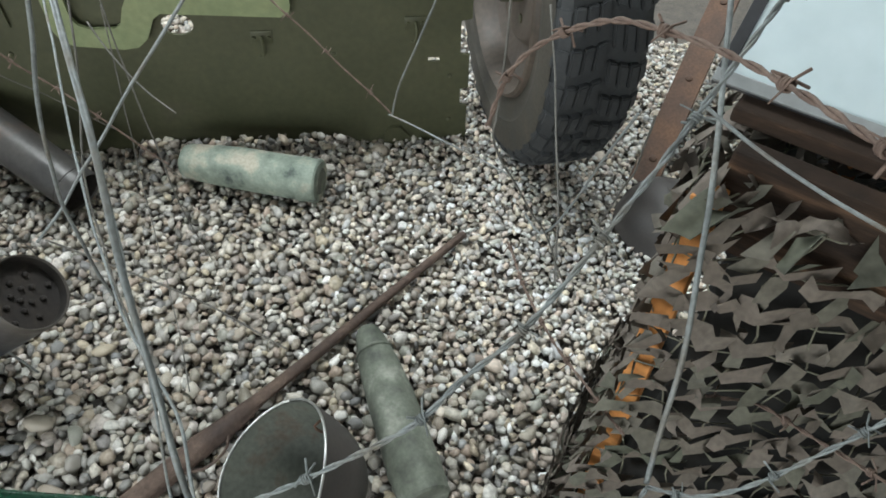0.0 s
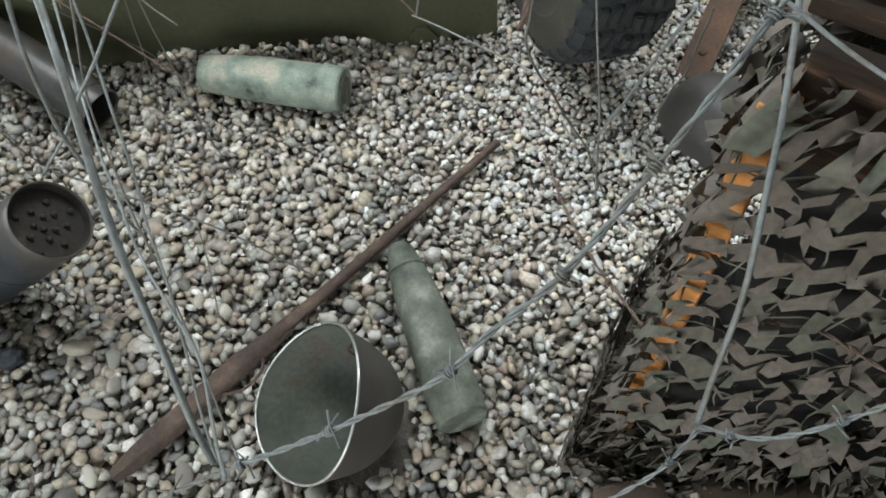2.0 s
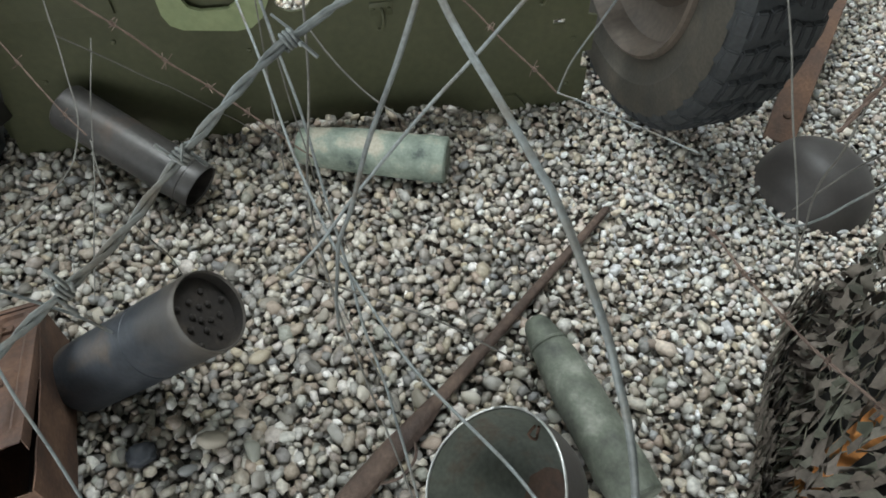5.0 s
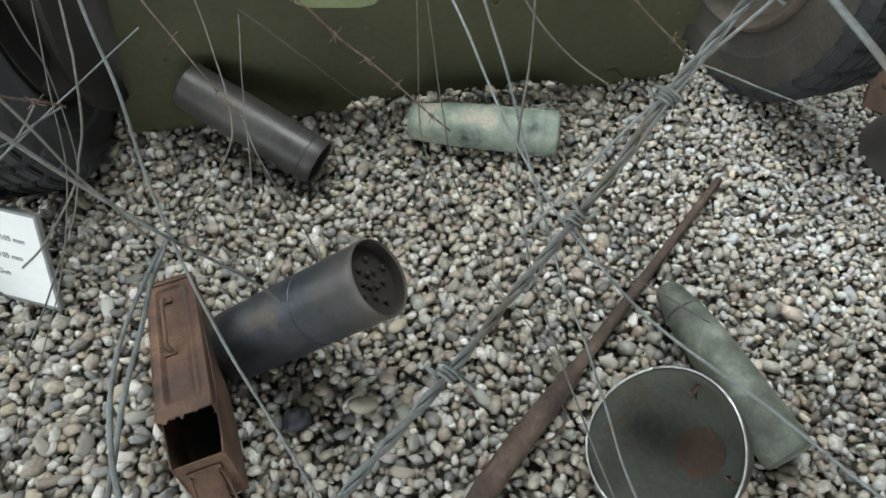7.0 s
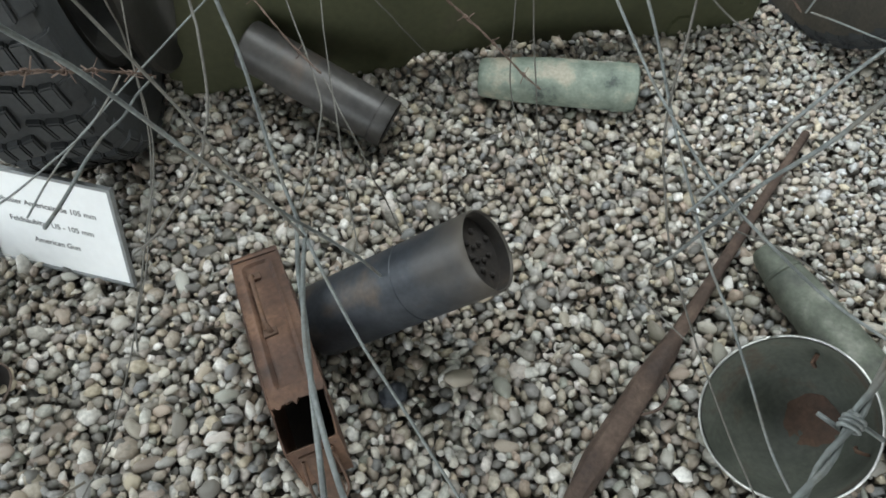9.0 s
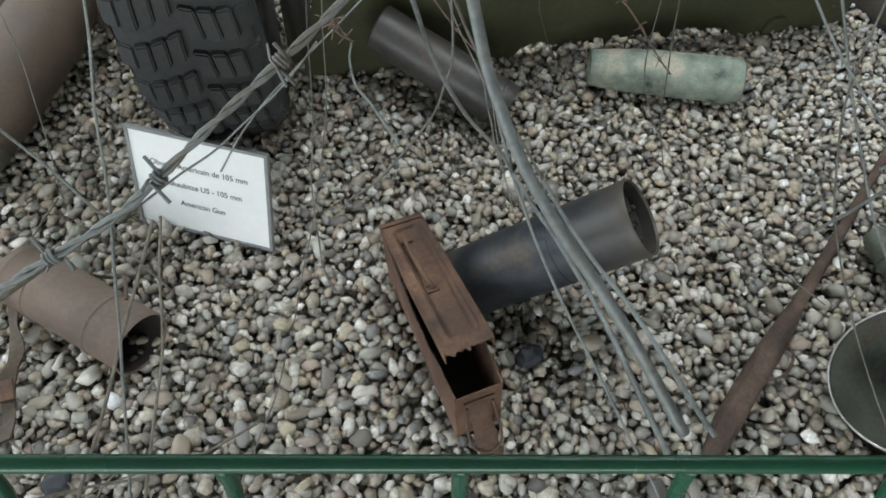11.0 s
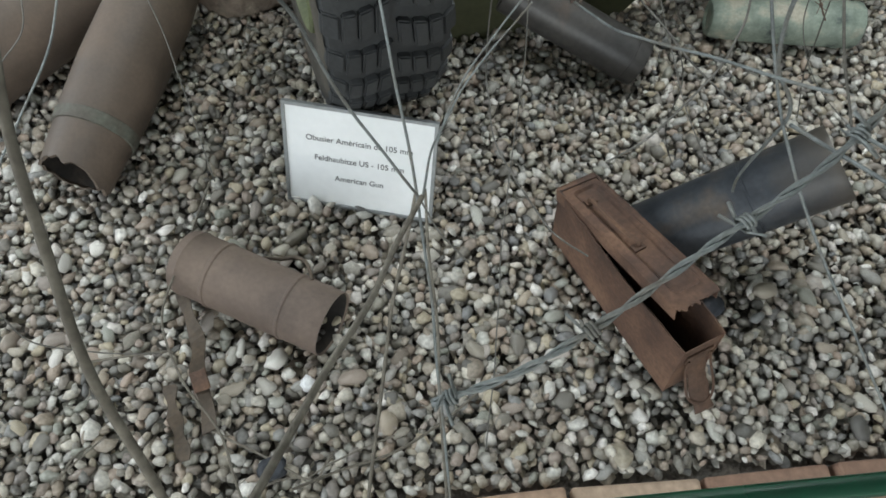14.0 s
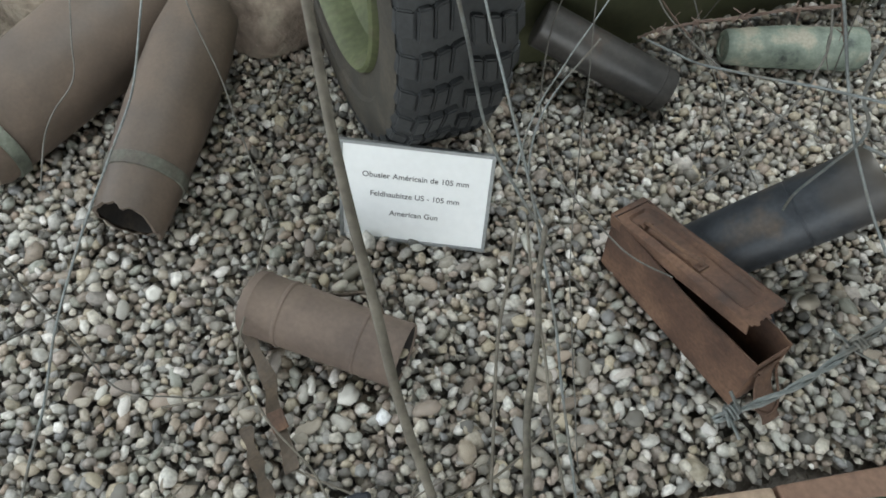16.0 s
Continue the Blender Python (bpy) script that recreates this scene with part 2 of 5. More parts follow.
M_WALL = mat("hall_plaster", [(0.3, (0.44, 0.45, 0.44)), (0.7, (0.52, 0.53, 0.52))], (0.8, 0.95), scale=2, fine=30, fine_amt=0.06)
M_CONCRETE = mat("concrete_floor", [(0.3, (0.30, 0.29, 0.27)), (0.7, (0.38, 0.37, 0.34))], (0.6, 0.85), scale=4, fine=50, fine_amt=0.15)


# ---- mesh helpers ----
def link(name, bm, material, parent=None, label="", smooth=False, m=None):
    me = bpy.data.meshes.new(name)
    bm.normal_update()
    bm.to_mesh(me)
    bm.free()
    if smooth:
        me.shade_smooth() if smooth is True else me.set_sharp_from_angle(angle=radians(smooth))
        if smooth is not True:
            me.polygons.foreach_set("use_smooth", [True] * len(me.polygons))
    me.materials.append(material)
    ob = new(name, me)
    if m is not None:
        ob.matrix_world = m
    if parent is not None:
        ob.parent = parent
    if label:
        ob["label"] = label
    return ob


def part(name, bm, material, parent, label="", smooth=False, m=None):
    ob = link(name, bm, material, None, label, smooth)
    ob.parent = parent
    if m is not None:
        ob.matrix_basis = m
    return ob


def thing(name, m, label, category, group="", kind=""):
    ob = new(name)
    ob.empty_display_size = 0.05
    ob.matrix_world = m
    return tagged(ob, label, category, group, kind)


def box(bm, x0, x1, y0, y1, z0, z1, bevel=0.0, m=None):
    g = bmesh.ops.create_cube(bm, size=1.0)
    vs = g["verts"]
    for v in vs:
        v.co = Vector((x0 + (v.co.x + 0.5) * (x1 - x0), y0 + (v.co.y + 0.5) * (y1 - y0), z0 + (v.co.z + 0.5) * (z1 - z0)))
    if bevel:
        es = list({e for v in vs for e in v.link_edges})
        g = bmesh.ops.bevel(bm, geom=es, offset=bevel, segments=2, affect="EDGES", profile=0.5)
        vs = list({v for f in g["faces"] for v in f.verts} | {v for v in vs if v.is_valid})
    if m is not None:
        bmesh.ops.transform(bm, matrix=m, verts=vs)
    return vs


def lathe(bm, profile, seg=48, wobble=0.0, seed=0, m=None):
    """Revolves (along x, radius) pairs round the local x axis."""
    rings = []
    for x, r in profile:
        ring = []
        for k in range(seg):
            a = 2 * math.pi * k / seg
            rr = r * (1 + wobble * noise.noise(Vector((math.cos(a) * 1.5, math.sin(a) * 1.5, x * 12 + seed))))
            v = Vector((x, rr * math.cos(a), rr * math.sin(a)))
            ring.append(bm.verts.new(m @ v if m is not None else v))
        rings.append(ring)
    for a, b in zip(rings, rings[1:]):
        for k in range(seg):
            bm.faces.new((a[k], b[k], b[(k + 1) % seg], a[(k + 1) % seg]))
    return rings


def axis_pose(a, b):
    """A pose at a whose local x axis points to b and whose z axis points up."""
    a, b = Vector(a), Vector(b)
    x = (b - a).normalized()
    y = Vector((0, 0, 1)).cross(x)
    y = y.normalized() if y.length > 1e-6 else Vector((0, 1, 0))
    z = x.cross(y)
    return Matrix.Translation(a) @ Matrix((x, y, z)).transposed().to_4x4()


def spline(points, step=0.012):
    """A smooth run of points through the given ones."""
    P = [Vector(p) for p in points]
    out = []
    for i in range(len(P) - 1):
        p0, p1, p2, p3 = P[max(i - 1, 0)], P[i], P[i + 1], P[min(i + 2, len(P) - 1)]
        n = max(2, int((p2 - p1).length / step))
        for k in range(n):
            t = k / n
            out.append(0.5 * ((2 * p1) + (p2 - p0) * t + (2 * p0 - 5 * p1 + 4 * p2 - p3) * t * t + (3 * p1 - p0 - 3 * p2 + p3) * t ** 3))
    out.append(P[-1])
    return out


def sweep(bm, pts, r, seg=6, taper=None):
    """A round rod along a run of points."""
    rings = []
    up = Vector((0.31, 0.17, 0.93)).normalized()
    for i, p in enumerate(pts):
        d = (pts[min(i + 1, len(pts) - 1)] - pts[max(i - 1, 0)]).normalized()
        x = up.cross(d)
        if x.length < 1e-4:
            x = Vector((1, 0, 0)).cross(d)
        x.normalize()
        y = d.cross(x)
        up = y
        rr = r if taper is None else r * (1 + (taper - 1) * i / max(1, len(pts) - 1))
        rings.append([bm.verts.new(p + x * rr * math.cos(2 * math.pi * k / seg) + y * rr * math.sin(2 * math.pi * k / seg)) for k in range(seg)])
    for a, b in zip(rings, rings[1:]):
        for k in range(seg):
            bm.faces.new((a[k], a[(k + 1) % seg], b[(k + 1) % seg], b[k]))
    bm.faces.new(rings[0][::-1])
    bm.faces.new(rings[-1])


def plate(bm, outline, holes, y0, y1):
    """A plate in the x-z plane with holes, between two depths."""
    edges = []
    for loop in (outline, *holes):
        vs = [bm.verts.new((x, y0, z)) for x, z in loop]
        edges += [bm.edges.new((vs[i], vs[(i + 1) % len(vs)])) for i in range(len(vs))]
    bmesh.ops.triangle_fill(bm, use_beauty=True, use_dissolve=False, edges=edges)
    faces = list(bm.faces)
    g = bmesh.ops.extrude_face_region(bm, geom=faces)
    for v in (e for e in g["geom"] if isinstance(e, bmesh.types.BMVert)):
        v.co.y = y1
    bmesh.ops.recalc_face_normals(bm, faces=bm.faces)


def oval(cx, cz, rx, rz, n=20):
    return [(cx + rx * math.cos(2 * math.pi * k / n), cz + rz * math.sin(2 * math.pi * k / n)) for k in range(n)]


def smooth01(x):
    x = min(1.0, max(0.0, x))
    return x * x * (3 - 2 * x)


# ---- the hall ----
def slab(name, x0, x1, y0, y1, z0, z1, material, label, category):
    bm = bmesh.new()
    box(bm, x0, x1, y0, y1, z0, z1)
    return tagged(link(name, bm, material), label, category, kind="structure")


slab("wall_back", -3.6, 4.6, 3.5, 3.7, -0.2, 3.5, M_WALL, "plain pale plaster wall behind the display", "wall")
bm = bmesh.new()
plate(bm, [(-3.2, -0.2), (3.5, -0.2), (3.5, 3.5), (-3.2, 3.5)], [[(-0.8, 0.9), (3.2, 0.9), (3.2, 2.8), (-0.8, 2.8)]], 3.4, 3.6)
tagged(link("wall_left", bm, M_WALL, m=pose(0, 0, 0, 0, 0, 90)), "plain plaster wall with a high side window opening", "wall", kind="structure")
slab("wall_right", 4.4, 4.6, -3.2, 3.5, -0.2, 3.5, M_WALL, "plain pale plaster wall of the hall", "wall")
bm = bmesh.new()
plate(bm, [(-3.4, -0.2), (4.4, -0.2), (4.4, 3.5), (-3.4, 3.5)], [[(-2.7, 0.05), (2.1, 0.05), (2.1, 1.65), (-2.7, 1.65)]], -3.2, -3.0)
tagged(link("wall_front", bm, M_WALL), "plain plaster wall with a wide window opening", "wall", kind="structure")
bm = bmesh.new()
box(bm, -3.6, 4.6, -3.2, 3.7, 3.5, 3.65)
tagged(link("ceiling", bm, M_WALL), "plain pale plaster ceiling of the hall", "ceiling", kind="structure")
# Unseen slab, added to keep the overhead lamp off the kerb side.
slab("ceiling_walkway", -3.4, 4.4, -3.0, 1.52, 2.20, 2.36, M_WALL, "unseen plain plaster slab added over the walkway to shade the near pebbles", "ceiling")
slab("floor", -3.4, 4.4, -3.0, 0.52, -0.25, -0.10, M_CONCRETE, "grey concrete visitor walkway floor", "floor")
bm = bmesh.new()
bmesh.ops.create_grid(bm, x_segments=120, y_segments=60, size=1.0)
for v in bm.verts:
    v.co = Vector((0.5 + v.co.x * 3.9, 1.98 + v.co.y * 1.52, -0.030 + 0.004 * noise.noise(Vector((v.co.x * 9, v.co.y * 5, 0)))))
tagged(link("ground", bm, M_SOIL, smooth=True), "grey-brown grit bed under the display pebbles", "ground", kind="structure")


# ---- howitzer ----
GUN = pose(-0.09, 1.56, 0, 0, 0, 10.4)
LEFT_WHEEL, RIGHT_WHEEL = (-0.241, 1.581, 0.436), (1.400, 1.918, 0.420)


def tyre_mesh(bm, R, W, seed):
    """A carcass with rows of raised lugs cut by sipes, round the local x axis."""
    h = W / 2
    prof = [(-h * 0.60, R * 0.60), (-h * 0.80, R * 0.625), (-h * 0.86, R * 0.68), (-h * 0.91, R * 0.745), (-h * 0.97, R * 0.760), (-h, R * 0.82), (-h * 0.98, R * 0.89), (-h * 0.90, R * 0.94), (-h * 0.72, R * 0.968),
            (0, R * 0.975), (h * 0.72, R * 0.968), (h * 0.90, R * 0.94), (h * 0.98, R * 0.89), (h, R * 0.82), (h * 0.97, R * 0.760), (h * 0.91, R * 0.745), (h * 0.86, R * 0.68), (h * 0.80, R * 0.625), (h * 0.60, R * 0.60)]
    lathe(bm, prof, 96)
    bmesh.ops.recalc_face_normals(bm, faces=bm.faces)


LUGS = 36


def tread_block(R, W, side, j):
    """One block of a tread lug, between two sipes, at the bottom of the wheel's turn."""
    h, da = W / 2, 2 * math.pi / LUGS
    u0, u1 = ((0.05, 0.262), (0.288, 0.505), (0.531, 0.745), (0.771, 1.0))[j]
    bm = bmesh.new()
    rows = []
    for rr in (R * 0.950, R * (1.0 if j < 3 else 0.992)):
        row = []
        for s in (-1, 0, 1):
            for u in (u0, u1):
                half = 0.355 - 0.05 * (j == 3) - 0.02 * (rr > R * 0.96)
                ang = da * (s * half + 0.16 * math.sin(u * 2.6) + 0.10 * u)
                drop = 1.0 - 0.050 * max(0, u - 0.7) / 0.3
                uu = u + 0.018 * s * (1 if s else 0)
                row.append(bm.verts.new((side * h * uu * 0.97, rr * drop * math.cos(ang), rr * drop * math.sin(ang))))
        rows.append(row)
    a, b = rows
    loop = (0, 1, 3, 5, 4, 2)
    bm.faces.new((b[0], b[1], b[3], b[2]))
    bm.faces.new((b[2], b[3], b[5], b[4]))
    for p, q in zip(loop, loop[1:] + loop[:1]):
        bm.faces.new((a[p], a[q], b[q], b[p]))
    bmesh.ops.recalc_face_normals(bm, faces=bm.faces)
    bmesh.ops.bevel(bm, geom=[e for e in bm.edges if len(e.link_faces) == 2 and e.calc_face_angle() > 0.6], offset=0.0030, segments=2, affect="EDGES")
    me = bpy.data.meshes.new("tread_block")
    bm.to_mesh(me)
    bm.free()
    me.polygons.foreach_set("use_smooth", [True] * len(me.polygons))
    me.set_sharp_from_angle(angle=radians(40))
    me.materials.append(M_TYRE)
    return me


def wheel(parent, x, y, z, turn, R, W, seed, paint, look_of_rim):
    """The dished side faces the local -x."""
    wh = new("wheel")
    wh.parent = parent
    wh.matrix_basis = pose(x, y, z, 0, 0, turn)
    bm = bmesh.new()
    tyre_mesh(bm, R, W, seed)
    part("tyre", bm, M_TYRE, wh, "worn black rubber tyre with lug tread", smooth=32, m=pose(0, 0, 0, 7 * seed))
    bm = bmesh.new()
    k = -W / 2 - 0.0015
    lathe(bm, [(k * 0.60, R * 0.60), (k * 0.80, R * 0.625), (k * 0.86, R * 0.68), (k * 0.91, R * 0.745), (k * 0.97, R * 0.760), (k, R * 0.82), (k * 0.98, R * 0.89), (k * 0.95, R * 0.915)], 96)
    bmesh.ops.recalc_face_normals(bm, faces=bm.faces)
    part("sidewall", bm, M_TYREDUST, wh, "dusty brown outer sidewall", smooth=32)
    for side in (-1, 1):
        for j in range(4):
            me = tread_block(R, W, side, j)
            for k in range(LUGS):
                o = new("tread_block", me)
                o.parent = wh
                o.matrix_basis = pose(0, 0, 0, 7 * seed + 360 * (k + (0.5 if side > 0 else 0)) / LUGS)
    bm = bmesh.new()
    h = W / 2
    Q = 0.83 * R
    lathe(bm, [(-h * 0.80, Q * 0.775), (-h * 0.93, Q * 0.765), (-h * 0.97, Q * 0.745), (-h * 0.90, Q * 0.725), (-h * 0.72, Q * 0.705), (-h * 0.40, Q * 0.685), (-h * 0.18, Q * 0.60),
               (-h * 0.12, Q * 0.50), (-h * 0.42, Q * 0.44), (-h * 0.48, Q * 0.40), (-h * 0.44, Q * 0.24), (-h * 0.40, 0.05)], 56)
    part("rim", bm, paint, wh, look_of_rim, smooth=40)
    # inner side coloured dark for the shadow it stands in
    bm = bmesh.new()
    lathe(bm, [(-h * 0.34, 0.05), (-h * 0.05, Q * 0.5), (h * 0.30, Q * 0.66), (h * 0.80, Q * 0.70), (h * 0.86, Q * 0.745), (h * 0.60, Q * 0.755)], 48)
    part("inner_rim", bm, M_SHADEPAINT, wh, "inner side of the rim, darkened as shade", smooth=40)
    bm = bmesh.new()
    r = lathe(bm, [(-h * 1.1, 0.0001), (-h * 1.1, 0.055), (-h * 0.9, 0.07), (-h * 0.3, 0.075), (h * 0.6, 0.075), (h * 0.8, 0.05), (h * 0.8, 0.0001)], 32)
    part("hub", bm, M_OLIVE, wh, "olive painted wheel hub", smooth=40)
    for k in range(6):
        a = 2 * math.pi * k / 6
        bm = bmesh.new()
        lathe(bm, [(-0.012, 0.0001), (-0.012, 0.011), (0.012, 0.011), (0.012, 0.0001)], 6)
        part("wheel_nut", bm, M_OLIVE, wh, m=pose(-h * 0.36, 0.11 * math.cos(a), 0.11 * math.sin(a)))
    return wh


def howitzer():
    gun = thing("howitzer", GUN, "olive green field howitzer standing on gravel behind wire", "artillery gun")
    bm = bmesh.new()
    bottom = [(0.0, -0.03), (0.34, -0.03), (0.50, -0.022), (0.56, 0.050), (0.62, 0.058), (0.98, 0.050), (1.06, 0.018), (1.12, -0.02), (1.37, -0.03)]
    right = [(1.37, 0.10), (1.352, 0.104), (1.352, 0.150), (1.372, 0.154), (1.372, 0.245), (1.350, 0.250), (1.350, 0.335), (1.375, 0.34), (1.375, 0.95)]
    plate(bm, bottom + right + [(0.14, 0.95), (0.10, 0.40), (0.068, 0.235), (0.03, 0.10)], [oval(0.712, 0.345, 0.036, 0.026), [(1.272, 0.231), (1.300, 0.231), (1.300, 0.243), (1.272, 0.243)]], 0.0, 0.007)
    shield = part("shield", bm, M_OLIVE, gun, "flat olive painted steel gun shield")
    bm = bmesh.new()
    plate(bm, [(0.45, 0.62), (0.452, 0.350), (0.462, 0.325), (0.485, 0.312), (0.590, 0.300), (0.622, 0.304), (0.648, 0.325), (0.672, 0.372), (0.690, 0.384),
               (0.945, 0.368), (0.965, 0.375), (0.970, 0.395), (0.970, 0.43), (0.70, 0.455), (0.640, 0.44), (0.615, 0.40), (0.600, 0.362), (0.585, 0.352), (0.530, 0.352), (0.508, 0.362), (0.50, 0.38), (0.50, 0.62)], [], -0.022, -0.012)
    part("bracket", bm, M_LIGHTGREEN, gun, "light green painted cut-out steel bracket")
    bm = bmesh.new()
    box(bm, 0.10, 0.36, -0.008, -0.0005, 0.352, 0.62, 0.001)
    part("overlap_plate", bm, M_OLIVE, gun)
    # Added plate: with the cut-away foot it makes the dark shadow band.
    bm = bmesh.new()
    box(bm, 0.40, 1.20, 0.030, 0.036, -0.04, 0.10, 0.001)
    part("inner_plate", bm, M_OLIVE, gun, "plate added behind the shield foot to form its shadow band")
    for x, z in ((0.892, 0.296), (1.243, 0.321)):
        bm = bmesh.new()
        box(bm, -0.024, 0.024, -0.004, -0.0005, -0.002, 0.030, 0.001)
        sweep(bm, spline([(0.0, -0.006, 0.018), (0.003, -0.016, 0.008), (0.002, -0.020, -0.012), (-0.003, -0.018, -0.026), (-0.011, -0.016, -0.024)], 0.004), 0.0035, 8)
        for sx in (-0.017, 0.017):
            lathe(bm, [(0, 0.0001), (0, 0.0045), (0.004, 0.0035), (0.004, 0.0001)], 10, m=pose(sx, -0.004, 0.014, 0, 0, -90))
        part("hook", bm, M_OLIVE, gun, smooth=40, m=pose(x, 0, z))
    bm = bmesh.new()
    for q in ([(1.172, 0.045), (1.20, 0.045), (1.232, 0.0), (1.25, 0.0), (1.25, -0.02), (1.15, -0.02), (1.16, 0.03)],):
        plate(bm, q, [], -0.010, -0.0005)
    part("hinge_lug", bm, M_OLIVE, gun)
    for x, z in ((0.155, 0.20), (0.33, 0.285), (0.60, 0.235), (1.05, 0.26), (1.325, 0.19), (1.325, 0.06)):
        bm = bmesh.new()
        lathe(bm, [(0, 0.0001), (0, 0.006), (0.003, 0.0055), (0.005, 0.003), (0.005, 0.0001)], 12, m=pose(0, 0, 0, 0, 0, -90))
        part("rivet", bm, M_OLIVE, gun, smooth=40, m=pose(x, -0.0003, z))
    bm = bmesh.new()
    lathe(bm, [(-0.18, 0.0001), (-0.18, 0.045), (1.60, 0.045), (1.60, 0.0001)], 24)
    part("axle", bm, M_OLIVE, gun, smooth=40, m=pose(0, 0.12, 0.42))
    inv = GUN.inverted()
    for at, turn, R, W, seed, paint, rim in ((LEFT_WHEEL, 5.3, 0.4586, 0.222, 1, M_RIMGREEN, "faded olive green painted steel rim"),
                                             (RIGHT_WHEEL, 6.5, 0.452, 0.197, 2, M_RIM, "dusty brown painted steel rim")):
        q = inv @ Vector(at)
        wheel(gun, q.x, q.y, q.z, turn, R, W, seed, paint, rim)
    # narrow olive guard strip and brake plate between the tyre and the shield; the plate's dark colour is painted shade
    bm = bmesh.new()
    plate(bm, [(-0.022, 0.012), (0.000, 0.0), (0.018, 0.02), (0.026, 0.12), (0.030, 0.30), (0.030, 0.62), (-0.004, 0.62), (-0.008, 0.30)], [], 0.050, 0.056)
    part("guard_strip", bm, M_OLIVE, gun, "narrow olive painted guard strip")
    bm = bmesh.new()
    lathe(bm, [(0.0, 0.0001), (0.0, 0.25), (0.012, 0.255), (0.02, 0.25), (0.02, 0.0001)], 40)
    part("brake_plate", bm, M_SHADEPAINT, gun, "brake backing plate, darkened as shade", smooth=40, m=pose(0.025, 0.06, 0.36))
    return gun


howitzer()


# ---- shells and cases ----
def shell(name, a, b, profile, material, label, category, roll=0, wobble=0.0, seed=0):
    t = thing(name, axis_pose(a, b), label, category)
    bm = bmesh.new()
    lathe(bm, profile, 48, wobble, seed)
    bmesh.ops.remove_doubles(bm, verts=bm.verts, dist=1e-5)
    part("body", bm, material, t, smooth=35)
    return t


t = shell("artillery_shell", (0.935, 1.535, 0.050), (0.600, 1.570, 0.050),
          [(0.0, 0.0001), (0.0, 0.048), (0.004, 0.0525), (0.03, 0.053), (0.033, 0.0545), (0.046, 0.0545), (0.049, 0.0525), (0.19, 0.0515), (0.25, 0.049), (0.30, 0.0455), (0.332, 0.042), (0.341, 0.038), (0.343, 0.026), (0.338, 0.024), (0.338, 0.0001)],
          M_PATINA, "pale green corroded brass artillery shell lying on pebbles", "shell", wobble=0.05, seed=3)
bm = bmesh.new()
lathe(bm, [(-0.003, 0.0001), (-0.003, 0.030), (-0.0005, 0.032), (-0.0005, 0.0001)], 32)
part("base_plug", bm, M_PATINA2, t, "darker green base plug", smooth=35)
t = shell("artillery_shell", (1.276, 0.800, 0.046), (1.118, 1.128, 0.046),
          [(0.0, 0.0001), (0.0, 0.040), (0.004, 0.044), (0.05, 0.045), (0.054, 0.0465), (0.066, 0.0465), (0.070, 0.045), (0.20, 0.044), (0.27, 0.039), (0.32, 0.032), (0.352, 0.025), (0.362, 0.019), (0.364, 0.0001)],
          M_PATINA2, "dull green corroded artillery shell lying on pebbles", "shell", wobble=0.06, seed=8)
bm = bmesh.new()
lathe(bm, [(0.300, 0.0356), (0.302, 0.0372), (0.306, 0.0366), (0.308, 0.0345)], 40)
part("fuze_ring", bm, M_PATINA2, t, smooth=35)


def open_tube(name, a, b, r, wall, depth_mat, material, label, category, extra=(), floor_at=None, wobble=0.0, seed=0, length=None):
    """A tube open at a, running to b."""
    d = length or (Vector(b) - Vector(a)).length
    t = thing(name, axis_pose(a, b), label, category)
    bm = bmesh.new()
    lathe(bm, [(0.004, r - wall), (0.0, r - wall * 0.6), (0.0, r - wall * 0.3), (0.003, r), *extra, (d - 0.004, r), (d, r - 0.004), (d, 0.0001)], 56, wobble, seed)
    part("body", bm, material, t, smooth=35)
    # the bore's colour carries the shade of the hollow
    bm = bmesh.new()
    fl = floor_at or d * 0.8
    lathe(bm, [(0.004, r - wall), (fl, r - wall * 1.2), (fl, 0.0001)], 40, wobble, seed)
    part("inside", bm, depth_mat, t, "hollow inside, dark rust with painted shade", smooth=35)
    return t


# grey tube leaning with its far end against the shield
t = open_tube("steel_tube", (0.405, 1.425, 0.056), (0.112, 1.545, 0.172), 0.053, 0.004, M_RUSTSHADE, M_GREYTUBE, "smooth dark grey steel tube leaning on the gun shield", "tube",
              extra=((0.028, 0.053), (0.029, 0.0518), (0.031, 0.0518), (0.032, 0.053)))
# black case, propped up with its open end raised
t = open_tube("shell_case", (0.603, 0.985, 0.268), (0.315, 0.975, 0.045), 0.0665, 0.004, M_RUSTSHADE, M_BLACKTUBE, "blackened steel shell case propped up, open end raised", "shell case",
              extra=((0.014, 0.0675), (0.018, 0.0668), (0.14, 0.0668), (0.141, 0.0655), (0.144, 0.0655), (0.145, 0.0668)), floor_at=0.024)
for k in range(14):
    bm = bmesh.new()
    bmesh.ops.create_icosphere(bm, subdivisions=1, radius=0.006)
    a = k * 2.4
    rr = 0.010 + 0.044 * (k / 14)
    part("soot_clump", bm, M_RUSTSHADE, t, smooth=True, m=pose(0.022, rr * math.cos(a), rr * math.sin(a)))

# short tan case with rolled rims
t = open_tube("cartridge_case", (-0.248, 0.822, 0.058), (-0.520, 0.958, 0.062), 0.060, 0.003, M_RUSTSHADE, M_TAN, "short tan rusted cartridge case lying on pebbles", "cartridge case",
              extra=((0.075, 0.060), (0.077, 0.0618), (0.081, 0.0618), (0.083, 0.060), (0.225, 0.0605), (0.227, 0.0625), (0.232, 0.0625), (0.234, 0.0605), (0.282, 0.0605), (0.285, 0.0622)), floor_at=0.26)
bm = bmesh.new()
